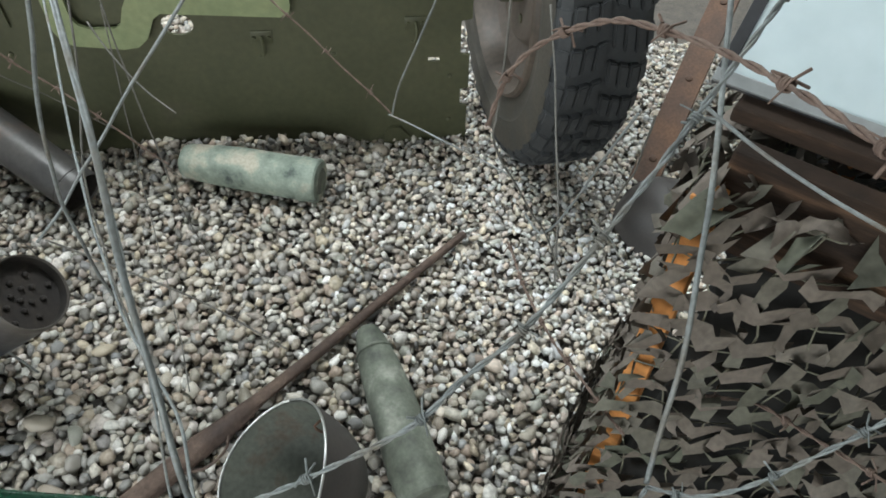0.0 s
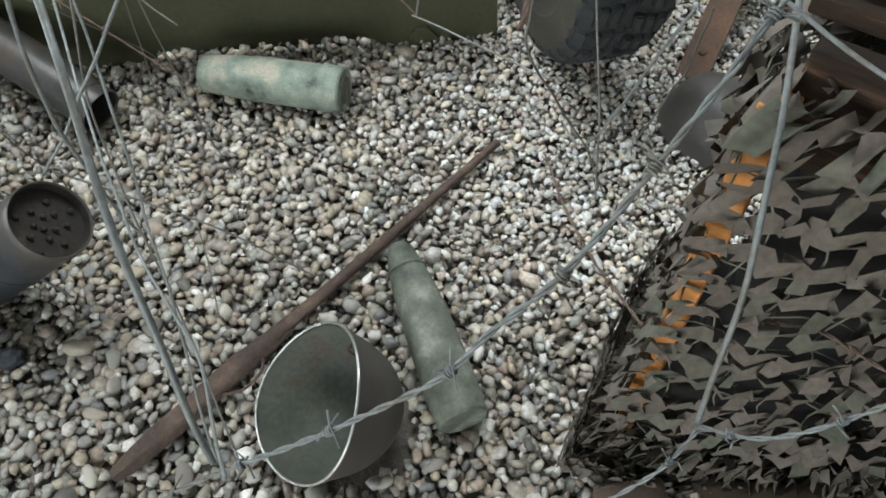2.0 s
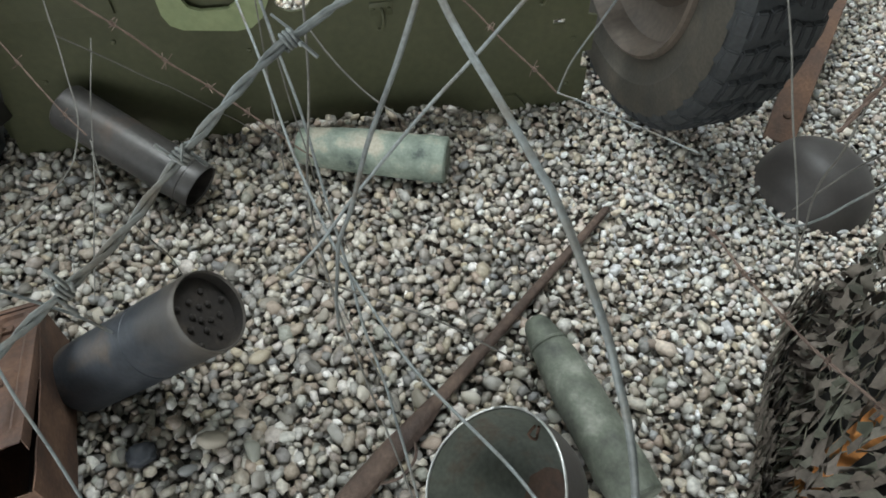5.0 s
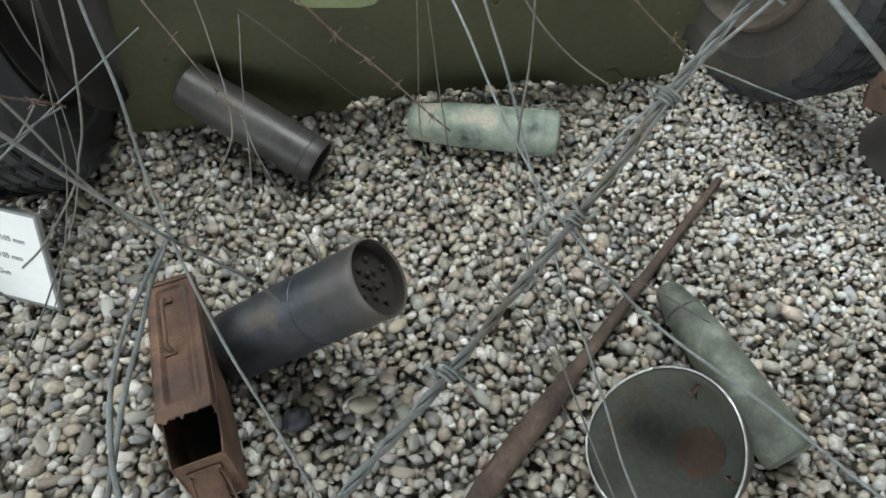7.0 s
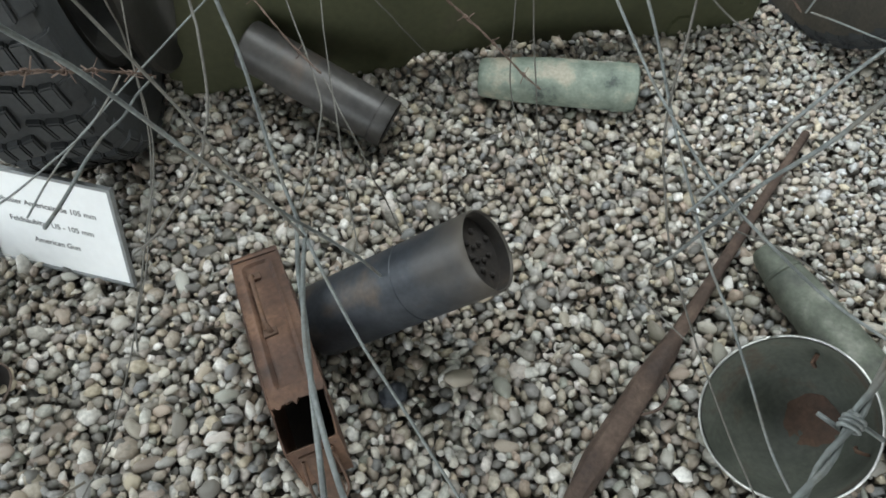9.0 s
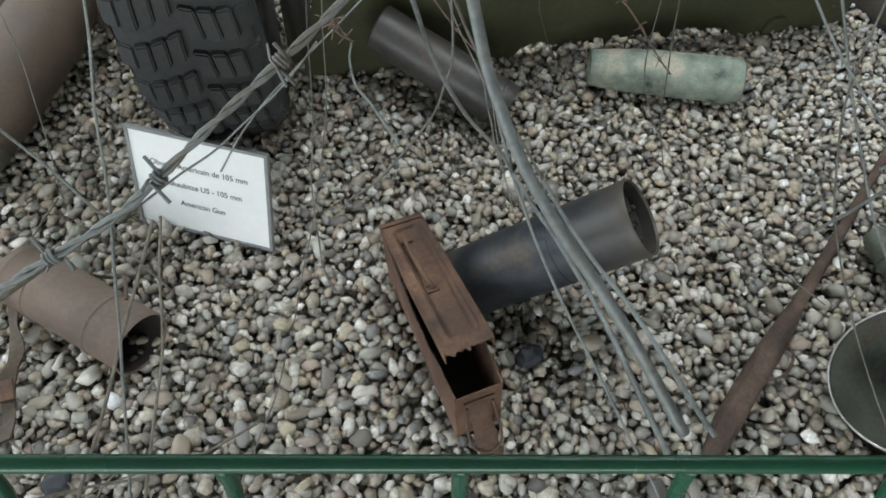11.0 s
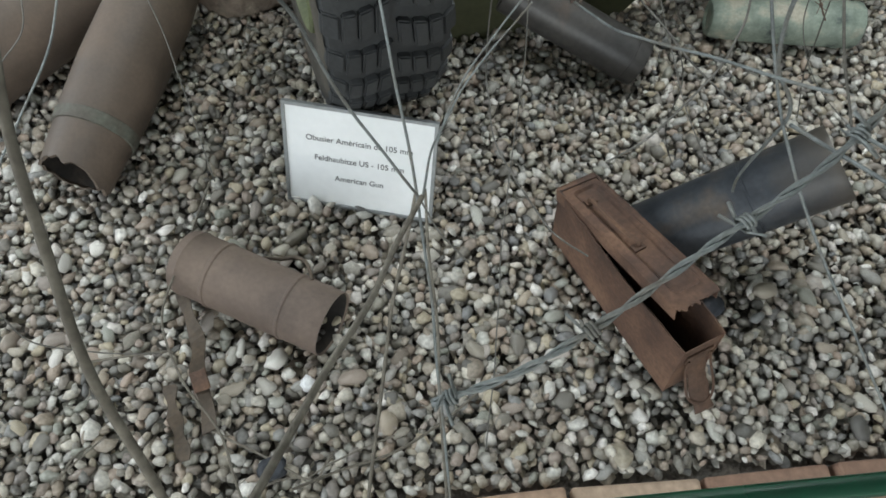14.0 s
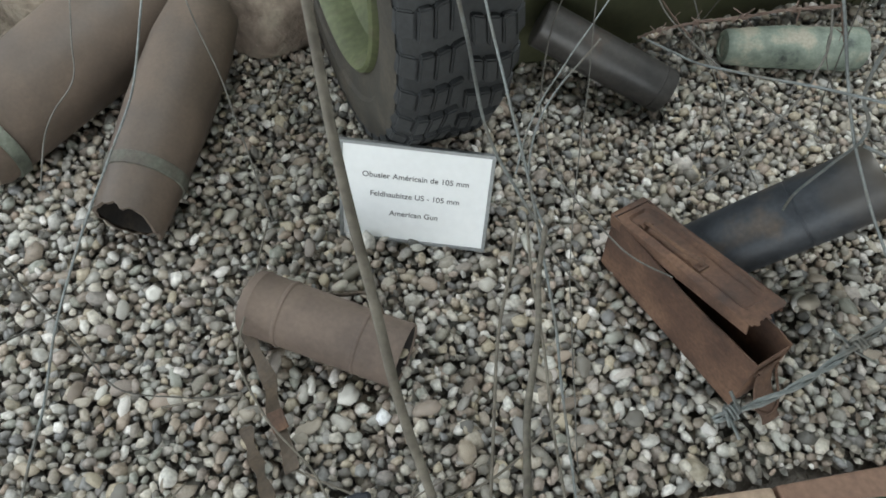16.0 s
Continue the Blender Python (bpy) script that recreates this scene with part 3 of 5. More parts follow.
sweep(bm, spline([(0.06, -0.045, 0.040), (0.085, -0.070, 0.040), (0.12, -0.085, 0.010), (0.15, -0.080, -0.010), (0.17, -0.055, 0.020)], 0.006), 0.0035, 7)
part("carrying_loop", bm, M_STRAP, t, "dark bent carrying loop", smooth=40)
# strap beside it
st = thing("leather_strap", pose(-0.535, 0.92, 0.01), "dark brown cracked leather strap lying on pebbles", "strap")
bm = bmesh.new()
pts = spline([(0.0, 0.0, 0.012), (0.02, -0.05, 0.02), (0.045, -0.11, 0.012), (0.055, -0.17, 0.022), (0.075, -0.225, 0.010), (0.085, -0.27, 0.012)], 0.012)
prev = None
for i, p in enumerate(pts):
    w = 0.012 + 0.002 * math.sin(i)
    tw = 0.5 * math.sin(i * 0.35)
    o = Vector((math.cos(tw), 0.25, math.sin(tw))) * w
    q = [bm.verts.new(p - o), bm.verts.new(p + o), bm.verts.new(p + o + Vector((0, 0, 0.004))), bm.verts.new(p - o + Vector((0, 0, 0.004)))]
    if prev:
        for k in range(4):
            bm.faces.new((prev[k], prev[(k + 1) % 4], q[(k + 1) % 4], q[k]))
    prev = q
bmesh.ops.recalc_face_normals(bm, faces=bm.faces)
part("band", bm, M_STRAP, st)
bm = bmesh.new()
box(bm, -0.014, 0.014, -0.018, 0.018, 0, 0.006, 0.002)
part("buckle", bm, M_RUST, st, "rusty buckle", m=pose(0.062, -0.185, 0.026, 15, 0, 20))

# a second piece of strap nearer the kerb
st = thing("leather_strap", pose(-0.530, 0.735, 0.006), "short brown rotten leather strap end lying on pebbles", "strap")
bm = bmesh.new()
prev = None
for i, p in enumerate(spline([(0.0, 0.0, 0.012), (0.012, -0.04, 0.016), (0.026, -0.08, 0.010), (0.045, -0.13, 0.012)], 0.010)):
    w = 0.010 + 0.003 * math.sin(i * 1.3)
    o = Vector((math.cos(0.3 * math.sin(i * 0.5)), 0.2, 0.25 * math.sin(i * 0.6))) * w
    q = [bm.verts.new(p - o), bm.verts.new(p + o), bm.verts.new(p + o + Vector((0, 0, 0.004))), bm.verts.new(p - o + Vector((0, 0, 0.004)))]
    if prev:
        for k in range(4):
            bm.faces.new((prev[k], prev[(k + 1) % 4], q[(k + 1) % 4], q[k]))
    prev = q
bmesh.ops.recalc_face_normals(bm, faces=bm.faces)
part("band", bm, M_STRAP, st)

# torn shell with a driving band
t = thing("burst_shell", axis_pose((-0.756, 1.152, 0.072), (-0.632, 1.645, 0.150)), "brown rusted burst shell with torn open mouth", "shell")
bm = bmesh.new()
R0 = 0.079
rings = lathe(bm, [(0.0, R0 * 0.78), (0.0, R0 * 0.86), (0.085, R0 * 0.97), (0.12, R0 * 1.02), (0.25, R0 * 1.11), (0.42, R0 * 1.12), (0.52, R0 * 0.98), (0.56, R0 * 0.6), (0.565, 0.0001)], 56, 0.03, 5)
for ring in rings[:2]:
    for k, v in enumerate(ring):
        v.co.x += 0.016 * noise.noise(Vector((k * 0.35, 3.1, 0))) - 0.026 * math.exp(-((k - 27) / 6.0) ** 2)
part("body", bm, M_BROWN, t, smooth=35)
bm = bmesh.new()
rings = lathe(bm, [(0.004, R0 * 0.78), (0.30, R0 * 0.80), (0.30, 0.0001)], 40, 0.03, 5)
part("inside", bm, M_RUSTSHADE, t, "hollow inside, dark rust with painted shade", smooth=35)
bm = bmesh.new()
rings = lathe(bm, [(0.084, R0 * 0.97), (0.085, R0 * 1.005), (0.110, R0 * 1.035), (0.112, R0 * 1.005)], 96, 0.03, 5)
for k, v in enumerate(rings[1] + rings[2]):
    v.co.yz *= 1.0 + 0.012 * (k % 2)
part("driving_band", bm, M_BAND, t, "worn dull greenish copper driving band", smooth=35)
# big shell behind it
t = thing("large_shell", axis_pose((-1.085, 1.345, 0.105), (-0.60, 1.985, 0.13)), "large brown rusted artillery shell lying on pebbles", "shell")
bm = bmesh.new()
lathe(bm, [(-0.02, 0.0001), (-0.02, 0.095), (0.0, 0.105), (0.35, 0.118), (0.70, 0.122), (0.82, 0.10), (0.92, 0.05), (0.95, 0.0001)], 56, 0.02, 9)
part("body", bm, M_BROWN, t, smooth=35)
bm = bmesh.new()
lathe(bm, [(0.02, 0.106), (0.021, 0.1115), (0.045, 0.1125), (0.047, 0.107)], 56, 0.02, 9)
part("driving_band", bm, M_PATINA2, t, "greenish copper driving band", smooth=35)


def stone(name, m, sx, sy, sz, seed, material, label):
    bm = bmesh.new()
    bmesh.ops.create_icosphere(bm, subdivisions=4, radius=1.0)
    for v in bm.verts:
        n = v.co.normalized()
        k = 1 + 0.22 * noise.noise(n * 1.6 + Vector((seed, 0, 0))) + 0.09 * noise.noise(n * 5 + Vector((0, seed, 0))) + 0.03 * noise.noise(n * 14)
        q = Vector([math.copysign(abs(c) ** 0.75, c) for c in n]) * k
        v.co = Vector((q.x * sx, q.y * sy, q.z * sz))
    ob = link(name, bm, material, smooth=True, m=m)
    return tagged(ob, label, "stone")


stone("stone_block", pose(-0.45, 1.83, 0.05, 6, 4, 24), 0.19, 0.15, 0.13, 2, M_ROCK, "rough brown rust-stained stone block on the pebbles")
stone("stone_block", pose(-1.12, 1.86, 0.05, 3, -5, -12), 0.20, 0.17, 0.20, 7, M_ROCK, "rough pale stone block behind the large shell")


stone("dark_stone", pose(0.444, 0.848, 0.012, 8, 5, 30), 0.024, 0.019, 0.015, 4, M_SLATE, "small blue-black stone among the pebbles beside the box")
stone("slate_fragment", pose(-0.345, 0.588, 0.012, 4, -6, 15), 0.024, 0.018, 0.008, 9, M_SLATE, "flat dark slate fragment on the pebbles by the kerb")


# ---- ammunition box ----
def ammo_box():
    t = thing("ammunition_box", axis_pose((0.206, 1.037, -0.004), (0.3535, 0.7035, 0.026)), "rusted steel ammunition box with lid ajar on pebbles", "ammunition box")
    Lb, W, Hh, th = 0.365, 0.080, 0.148, 0.0025
    for side in (-1, 1):
        # long sides, bulged outwards and dented
        bm = bmesh.new()
        nx, nz = 24, 8
        grid = []
        for i in range(nx + 1):
            row = []
            for k in range(nz + 1):
                x, z = Lb * i / nx, Hh * k / nz
                bow = 0.006 * math.sin(math.pi * i / nx) * (k / nz) + 0.0016 * noise.noise(Vector((x * 22, z * 22, side * 3)))
                edge = 0.0015 * noise.noise(Vector((x * 60, side, 0))) if k == nz else 0
                row.append(bm.verts.new((x, side * (W / 2 + bow), z + edge)))
            grid.append(row)
        skin = [bm.faces.new((grid[i][k], grid[i + 1][k], grid[i + 1][k + 1], grid[i][k + 1])) for i in range(nx) for k in range(nz)]
        g = bmesh.ops.extrude_face_region(bm, geom=skin)
        for v in (e for e in g["geom"] if isinstance(e, bmesh.types.BMVert)):
            v.co.y -= side * th
        bmesh.ops.recalc_face_normals(bm, faces=bm.faces)
        part("box_wall", bm, M_RUSTBOX, t, smooth=40)
    for x0, x1, z0, z1 in ((0.001, 0.001 + th, 0, Hh), (Lb - 0.001 - th, Lb - 0.001, 0, Hh * 0.95)):
        bm = bmesh.new()
        box(bm, x0, x1, -W / 2 + th, W / 2 - th, z0, z1, 0.0006)
        part("box_wall", bm, M_RUSTBOX, t)
    # floor coloured darker than the walls, as shade under the lid
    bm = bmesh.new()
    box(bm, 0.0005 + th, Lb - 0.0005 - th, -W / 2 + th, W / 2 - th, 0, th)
    part("box_floor", bm, M_RUSTSHADE, t)
    # lid: pressed panel inside a raised bead, torn at the free end
    bm = bmesh.new()
    Ll, w2, nx, ny = 0.336, 0.0395, 90, 24
    grid = []

    def bead(x, y, x0, x1, hw):
        r = 0.010
        dx, dy = max(x0 + r - x, x - x1 + r, 0.0), max(abs(y) - hw + r, 0.0)
        return math.hypot(dx, dy) - r if dx or dy else max(x0 - x, x - x1, abs(y) - hw)

    for i in range(nx + 1):
        row = []
        for j in range(ny + 1):
            x, y = -0.004 + Ll * i / nx, -w2 + 2 * w2 * j / ny
            d = bead(x, y, 0.022, 0.303, 0.026)
            z = 0.0035 * math.exp(-(d / 0.0030) ** 2) - (0.0030 if d < -0.003 else 0.0)
            e = bead(x, y, 0.160, 0.290, 0.017)
            z += 0.0030 * smooth01((0.002 - e) / 0.004)
            z += 0.0014 * noise.noise(Vector((x * 30, y * 30, 7)))
            if i == nx:
                x += 0.016 * noise.noise(Vector((j * 0.42, 2.3, 0))) - 0.006
            row.append(bm.verts.new((x, y, z)))
        grid.append(row)
    top = [bm.faces.new((grid[i][j], grid[i + 1][j], grid[i + 1][j + 1], grid[i][j + 1])) for i in range(nx) for j in range(ny)]
    g = bmesh.ops.extrude_face_region(bm, geom=top)
    for v in (e for e in g["geom"] if isinstance(e, bmesh.types.BMVert)):
        v.co.z -= 0.0025
    for y in (-w2 - 0.0020, w2):
        box(bm, -0.004, Ll - 0.012, y, y + 0.0020, -0.025, 0.001, 0.0006)
    box(bm, -0.0062, -0.0042, -w2, w2, -0.018, 0.001, 0.0006)
    bmesh.ops.recalc_face_normals(bm, faces=bm.faces)
    lid = part("lid", bm, M_RUSTBOX, t, "rusted pressed-steel lid with torn edge", smooth=40, m=pose(-0.004, 0, Hh - 0.004, 0, -10.6, 1.0))
    bm = bmesh.new()
    sweep(bm, spline([(0.055, -0.011, -0.001), (0.058, -0.012, 0.008), (0.072, -0.013, 0.011), (0.120, -0.013, 0.010), (0.165, -0.012, 0.012), (0.182, -0.011, 0.016), (0.190, -0.008, 0.011), (0.190, -0.006, 0.001)], 0.005), 0.0036, 8)
    part("handle", bm, M_RUST, lid, "rusty wire carrying handle", smooth=40)
    for x in (0.056, 0.190):
        bm = bmesh.new()
        box(bm, x - 0.008, x + 0.008, -0.020, 0.002, -0.001, 0.0035, 0.001)
        part("handle_bracket", bm, M_RUST, lid)
    # latch hanging from the open end on to the pebbles
    bm = bmesh.new()
    run = spline([(Lb + 0.002, 0, 0.112), (Lb + 0.006, 0, 0.085), (Lb + 0.020, 0, 0.055), (Lb + 0.040, 0, 0.028), (Lb + 0.060, 0, 0.008)], 0.006)
    prev = None
    for i, p in enumerate(run):
        hw = 0.019 + 0.004 * noise.noise(Vector((i * 0.7, 1.5, 0)))
        q = [bm.verts.new(p + Vector((dz * 0.6, y, dz))) for y, dz in ((-hw, 0), (-hw * 0.5, 0.003), (hw * 0.5, 0.003), (hw, 0), (hw, -0.0025), (-hw, -0.0025))]
        if prev:
            for k in range(6):
                bm.faces.new((prev[k], prev[(k + 1) % 6], q[(k + 1) % 6], q[k]))
        else:
            bm.faces.new(q)
        prev = q
    bm.faces.new(prev[::-1])
    bmesh.ops.recalc_face_normals(bm, faces=bm.faces)
    latch = part("latch", bm, M_RUST, t, "rusted broken latch plate", smooth=40)
    bm = bmesh.new()
    sweep(bm, spline([(Lb + 0.004, -0.022, 0.108), (Lb + 0.012, -0.026, 0.080), (Lb + 0.036, -0.027, 0.038), (Lb + 0.050, -0.010, 0.024), (Lb + 0.050, 0.012, 0.024), (Lb + 0.036, 0.026, 0.038), (Lb + 0.010, 0.025, 0.082), (Lb + 0.004, 0.022, 0.108)], 0.006), 0.0024, 6)
    part("latch_wire", bm, M_RUST, latch, "bent rusty latch wire", smooth=40)
    bm = bmesh.new()
    box(bm, Lb - 0.001, Lb + 0.003, -0.026, 0.026, 0.098, 0.120, 0.001)
    part("hinge_plate", bm, M_RUST, t)
    return t


ammo_box()


# ---- helmets ----
def helmet(m, label, rx, ry, h, strap=True, inside=True):
    """A steel pot, opening at local z = 0, crown at z = h."""
    t = thing("steel_helmet", m, label, "helmet")
    n, rows = 56, 14
    for name, k, material, flip in (("shell", 1.0, M_HELMET, False), ("lining", 0.965, M_HELMETIN, True)):
        bm = bmesh.new()
        rings = []
        for i in range(rows + 1):
            a = (math.pi / 2) * i / rows
            c, s = math.cos(a) ** 0.8, math.sin(a)
            ring = []
            for j in range(n):
                b = 2 * math.pi * j / n
                flare = 1 + (0.05 if i == 0 else 0.025 if i == 1 else 0)
                x, y = rx * k * c * flare * math.cos(b), ry * k * c * flare * math.sin(b)
                z = h * k * s + (0.010 * math.cos(2 * b) if i < 3 else 0) * (1 - i / 3)
                ring.append(bm.verts.new((x, y, z + 0.002 * noise.noise(Vector((x * 20, y * 20, z * 20))))))
            rings.append(ring)
        for p, q in zip(rings, rings[1:]):
            for j in range(n):
                bm.faces.new((p[j], p[(j + 1) % n], q[(j + 1) % n], q[j]))
        bmesh.ops.remove_doubles(bm, verts=bm.verts, dist=1e-4)
        bmesh.ops.recalc_face_normals(bm, faces=bm.faces)
        if flip:
            bmesh.ops.reverse_faces(bm, faces=bm.faces)
        part(name, bm, material, t, smooth=True)
    bm = bmesh.new()
    ring = [Vector((rx * 1.04 * math.cos(2 * math.pi * j / n), ry * 1.04 * math.sin(2 * math.pi * j / n), 0.010 * math.cos(4 * math.pi * j / n) - 0.001)) for j in range(n + 1)]
    sweep(bm, ring, 0.0022, 6)
    part("rim_edge", bm, M_RIMMETAL if strap else M_HELMET, t, "worn bare metal rim edge" if strap else "", smooth=True)
    if strap:
        bm = bmesh.new()
        rings = []
        for i in range(5):
            a = math.pi / 2 - 0.30 * (1 - i / 4) - 0.002
            rings.append([bm.verts.new((rx * 0.955 * math.cos(a) ** 0.8 * math.cos(b) * (1 + 0.25 * noise.noise(Vector((math.cos(b) * 2, math.sin(b) * 2, 5)))),
                                        ry * 0.955 * math.cos(a) ** 0.8 * math.sin(b) * (1 + 0.25 * noise.noise(Vector((math.cos(b) * 2, math.sin(b) * 2, 9)))), h * 0.957 * math.sin(a))) for b in (2 * math.pi * j / 32 for j in range(32))])
        for p, q in zip(rings, rings[1:]):
            for j in range(32):
                bm.faces.new((p[j], q[j], q[(j + 1) % 32], p[(j + 1) % 32]))
        part("rust_crust", bm, M_RUST, t, "rust crust in the crown", smooth=True)
        for a in (0.5, 2.2):
            bm = bmesh.new()
            x, y = rx * 0.88 * math.cos(a), ry * 0.88 * math.sin(a)
            sweep(bm, spline([(x, y, 0.04), (x * 0.86, y * 0.86, 0.03), (x * 0.80, y * 0.84, 0.05), (x * 0.9, y * 0.80, 0.06), (x, y, 0.05)], 0.006), 0.0025, 6)
            part("chinstrap_loop", bm, M_RUST, t, "rusty chinstrap loop", smooth=40)
    return t


def helmet_pose(c, normal, spin):
    """c: middle of the opening; normal: the way the opening faces."""
    q = (-Vector(normal)).to_track_quat("Z", "Y").to_matrix().to_4x4()
    return Matrix.Translation(c) @ q @ pose(0, 0, 0, 0, 0, spin)


helmet(helmet_pose((1.045, 0.775, 0.140), (-0.62, -0.22, 0.74), 20), "steel helmet turned over, green-grey inside, on pebbles", 0.117, 0.121, 0.152)
helmet(pose(1.752, 1.525, -0.014, 2, 3, 35), "dark brown steel helmet lying crown up on pebbles", 0.110, 0.130, 0.125, strap=False)

# ---- rusted rifle ----
rf = thing("rusted_rifle", axis_pose((1.285, 1.432, 0.020), (0.768, 0.722, 0.026)), "rusted rifle relic with rotten stock on pebbles", "rifle")
bm = bmesh.new()
lathe(bm, [(0.0, 0.003), (0.0, 0.0085), (0.20, 0.0095), (0.42, 0.0110), (0.55, 0.0125), (0.60, 0.0130), (0.60, 0.0001)], 14, 0.25, 4)
part("barrel", bm, M_RIFLE, rf, smooth=40)
bm = bmesh.new()
rings = lathe(bm, [(0.58, 0.0001), (0.58, 0.014), (0.62, 0.019), (0.70, 0.020), (0.78, 0.024), (0.86, 0.023), (0.93, 0.018), (0.955, 0.012), (0.957, 0.0001)], 18, 0.45, 11)
for v in bm.verts:
    v.co.z *= 0.75
part("stock", bm, M_RIFLE, rf, "rotten rusty receiver and stock", smooth=40)
bm = bmesh.new()
sweep(bm, spline([(0.66, 0.018, 0.0), (0.68, 0.038, 0.002), (0.72, 0.040, 0.0), (0.75, 0.020, 0.0)], 0.008), 0.0028, 6)
part("trigger_guard", bm, M_RIFLE, rf, smooth=40)


# ---- signs ----
def text_part(body, size, parent, m):
    cu = bpy.data.curves.new("lettering", "FONT")
    cu.body, cu.size, cu.align_x, cu.align_y, cu.extrude, cu.offset = body, size, "CENTER", "CENTER", 0.0002, size * 0.006
    ob = new("lettering_curve", cu)
    bpy.context.view_layer.update()
    me = bpy.data.meshes.new_from_object(ob.evaluated_get(bpy.context.evaluated_depsgraph_get()))
    bpy.data.objects.remove(ob)
    me.materials.clear()
    me.materials.append(M_INK)
    o = new("lettering", me)
    o.parent = parent
    o.matrix_basis = m
    return o


def sign(bl, br, tilt, height, lines, label, frame_mat, bw, sheet, sheet_label):
    """bl, br: the lower corners as seen from the front; tilt: degrees that it leans back."""
    bl, br = Vector(bl), Vector(br)
    x = (br - bl).normalized()
    w = (br - bl).length
    back = Vector((0, 0, 1)).cross(x).normalized()
    y = (Vector((0, 0, 1)) * math.cos(radians(tilt)) + back * math.sin(radians(tilt))).normalized()
    y = (y - x * y.dot(x)).normalized()
    m = Matrix.Translation(bl) @ Matrix((x, y, x.cross(y))).transposed().to_4x4()
    t = thing("information_sign", m, label, "sign")
    bm = bmesh.new()
    box(bm, 0, w, 0, height, -0.010, -0.004, 0.001)
    part("backing", bm, frame_mat, t)
    bm = bmesh.new()
    box(bm, bw, w - bw, bw, height - bw, -0.0042, -0.002, 0.0)
    part("card", bm, sheet, t, sheet_label)
    for x0, x1, y0, y1 in ((0, w, 0, bw), (0, w, height - bw, height), (0, bw, bw, height - bw), (w - bw, w, bw, height - bw)):
        bm = bmesh.new()
        box(bm, x0, x1, y0, y1, -0.0045, 0.001, 0.0008)
        part("frame_bar", bm, M_ALU if y1 == bw else frame_mat, t)
    for body, size, yy in lines:
        text_part(body, size, t, pose(w / 2, yy, -0.0016))
    return t


sign((-0.358, 1.128, 0.002), (-0.068, 1.060, 0.002), 21.5, 0.222,
     [("Obusier Américain de 105 mm", 0.0166, 0.152), ("Feldhaubitze US - 105 mm", 0.0166, 0.110), ("American Gun", 0.0166, 0.068)],
     "white printed sign in grey frame leaning against the tyre", M_ALU, 0.007, M_PAPER, "white printed card")


# ---- camouflage net hung round a wooden sign stand ----
NET_PLAN = [Vector(p) for p in ((1.74, 1.20, 0), (1.605, 1.02, 0), (1.552, 0.90, 0), (1.512, 0.800, 0), (1.60, 0.785, 0), (1.78, 0.765, 0), (2.05, 0.750, 0), (2.35, 0.745, 0))]
NET_LONG = [0.0]
for p, q in zip(NET_PLAN, NET_PLAN[1:]):
    NET_LONG.append(NET_LONG[-1] + (q - p).length)
NET_INSIDE = Vector((1.95, 1.05, 0))


def net_point(s, d, lift=0.0):
    """s: along the foot of the net; d: from its hem on the ground up the hanging side and over the top."""
    s = min(max(s, 0.0), NET_LONG[-1] - 1e-4)
    k = max(i for i in range(len(NET_LONG) - 1) if NET_LONG[i] <= s)
    f = (s - NET_LONG[k]) / (NET_LONG[k + 1] - NET_LONG[k])
    p = NET_PLAN[k].lerp(NET_PLAN[k + 1], f)
    out = p - NET_INSIDE
    out.z = 0
    out.normalize()
    rough = 0.022 * noise.noise(Vector((s * 7, d * 7, 1.7))) + 0.012 * noise.noise(Vector((s * 17, d * 17, 4.2)))
    side = smooth01((d - 0.10) / 0.10)
    over = max(0.0, d - 0.86)
    flare = 0.07 * max(0.0, 1 - d / 0.20) + 0.015 * (1 - smooth01((d - 0.2) / 0.4))
    z = 0.014 + max(0.0, d - 0.10) * 0.95 * side
    z = min(z, 0.72) + 0.12 * over
    return p + out * (flare - over * 0.9 + rough + lift * (side if over == 0 else 0.3)) + Vector((0, 0, max(0.012, z + rough * 0.6 + lift * (1 - side if over == 0 else 0.9))))


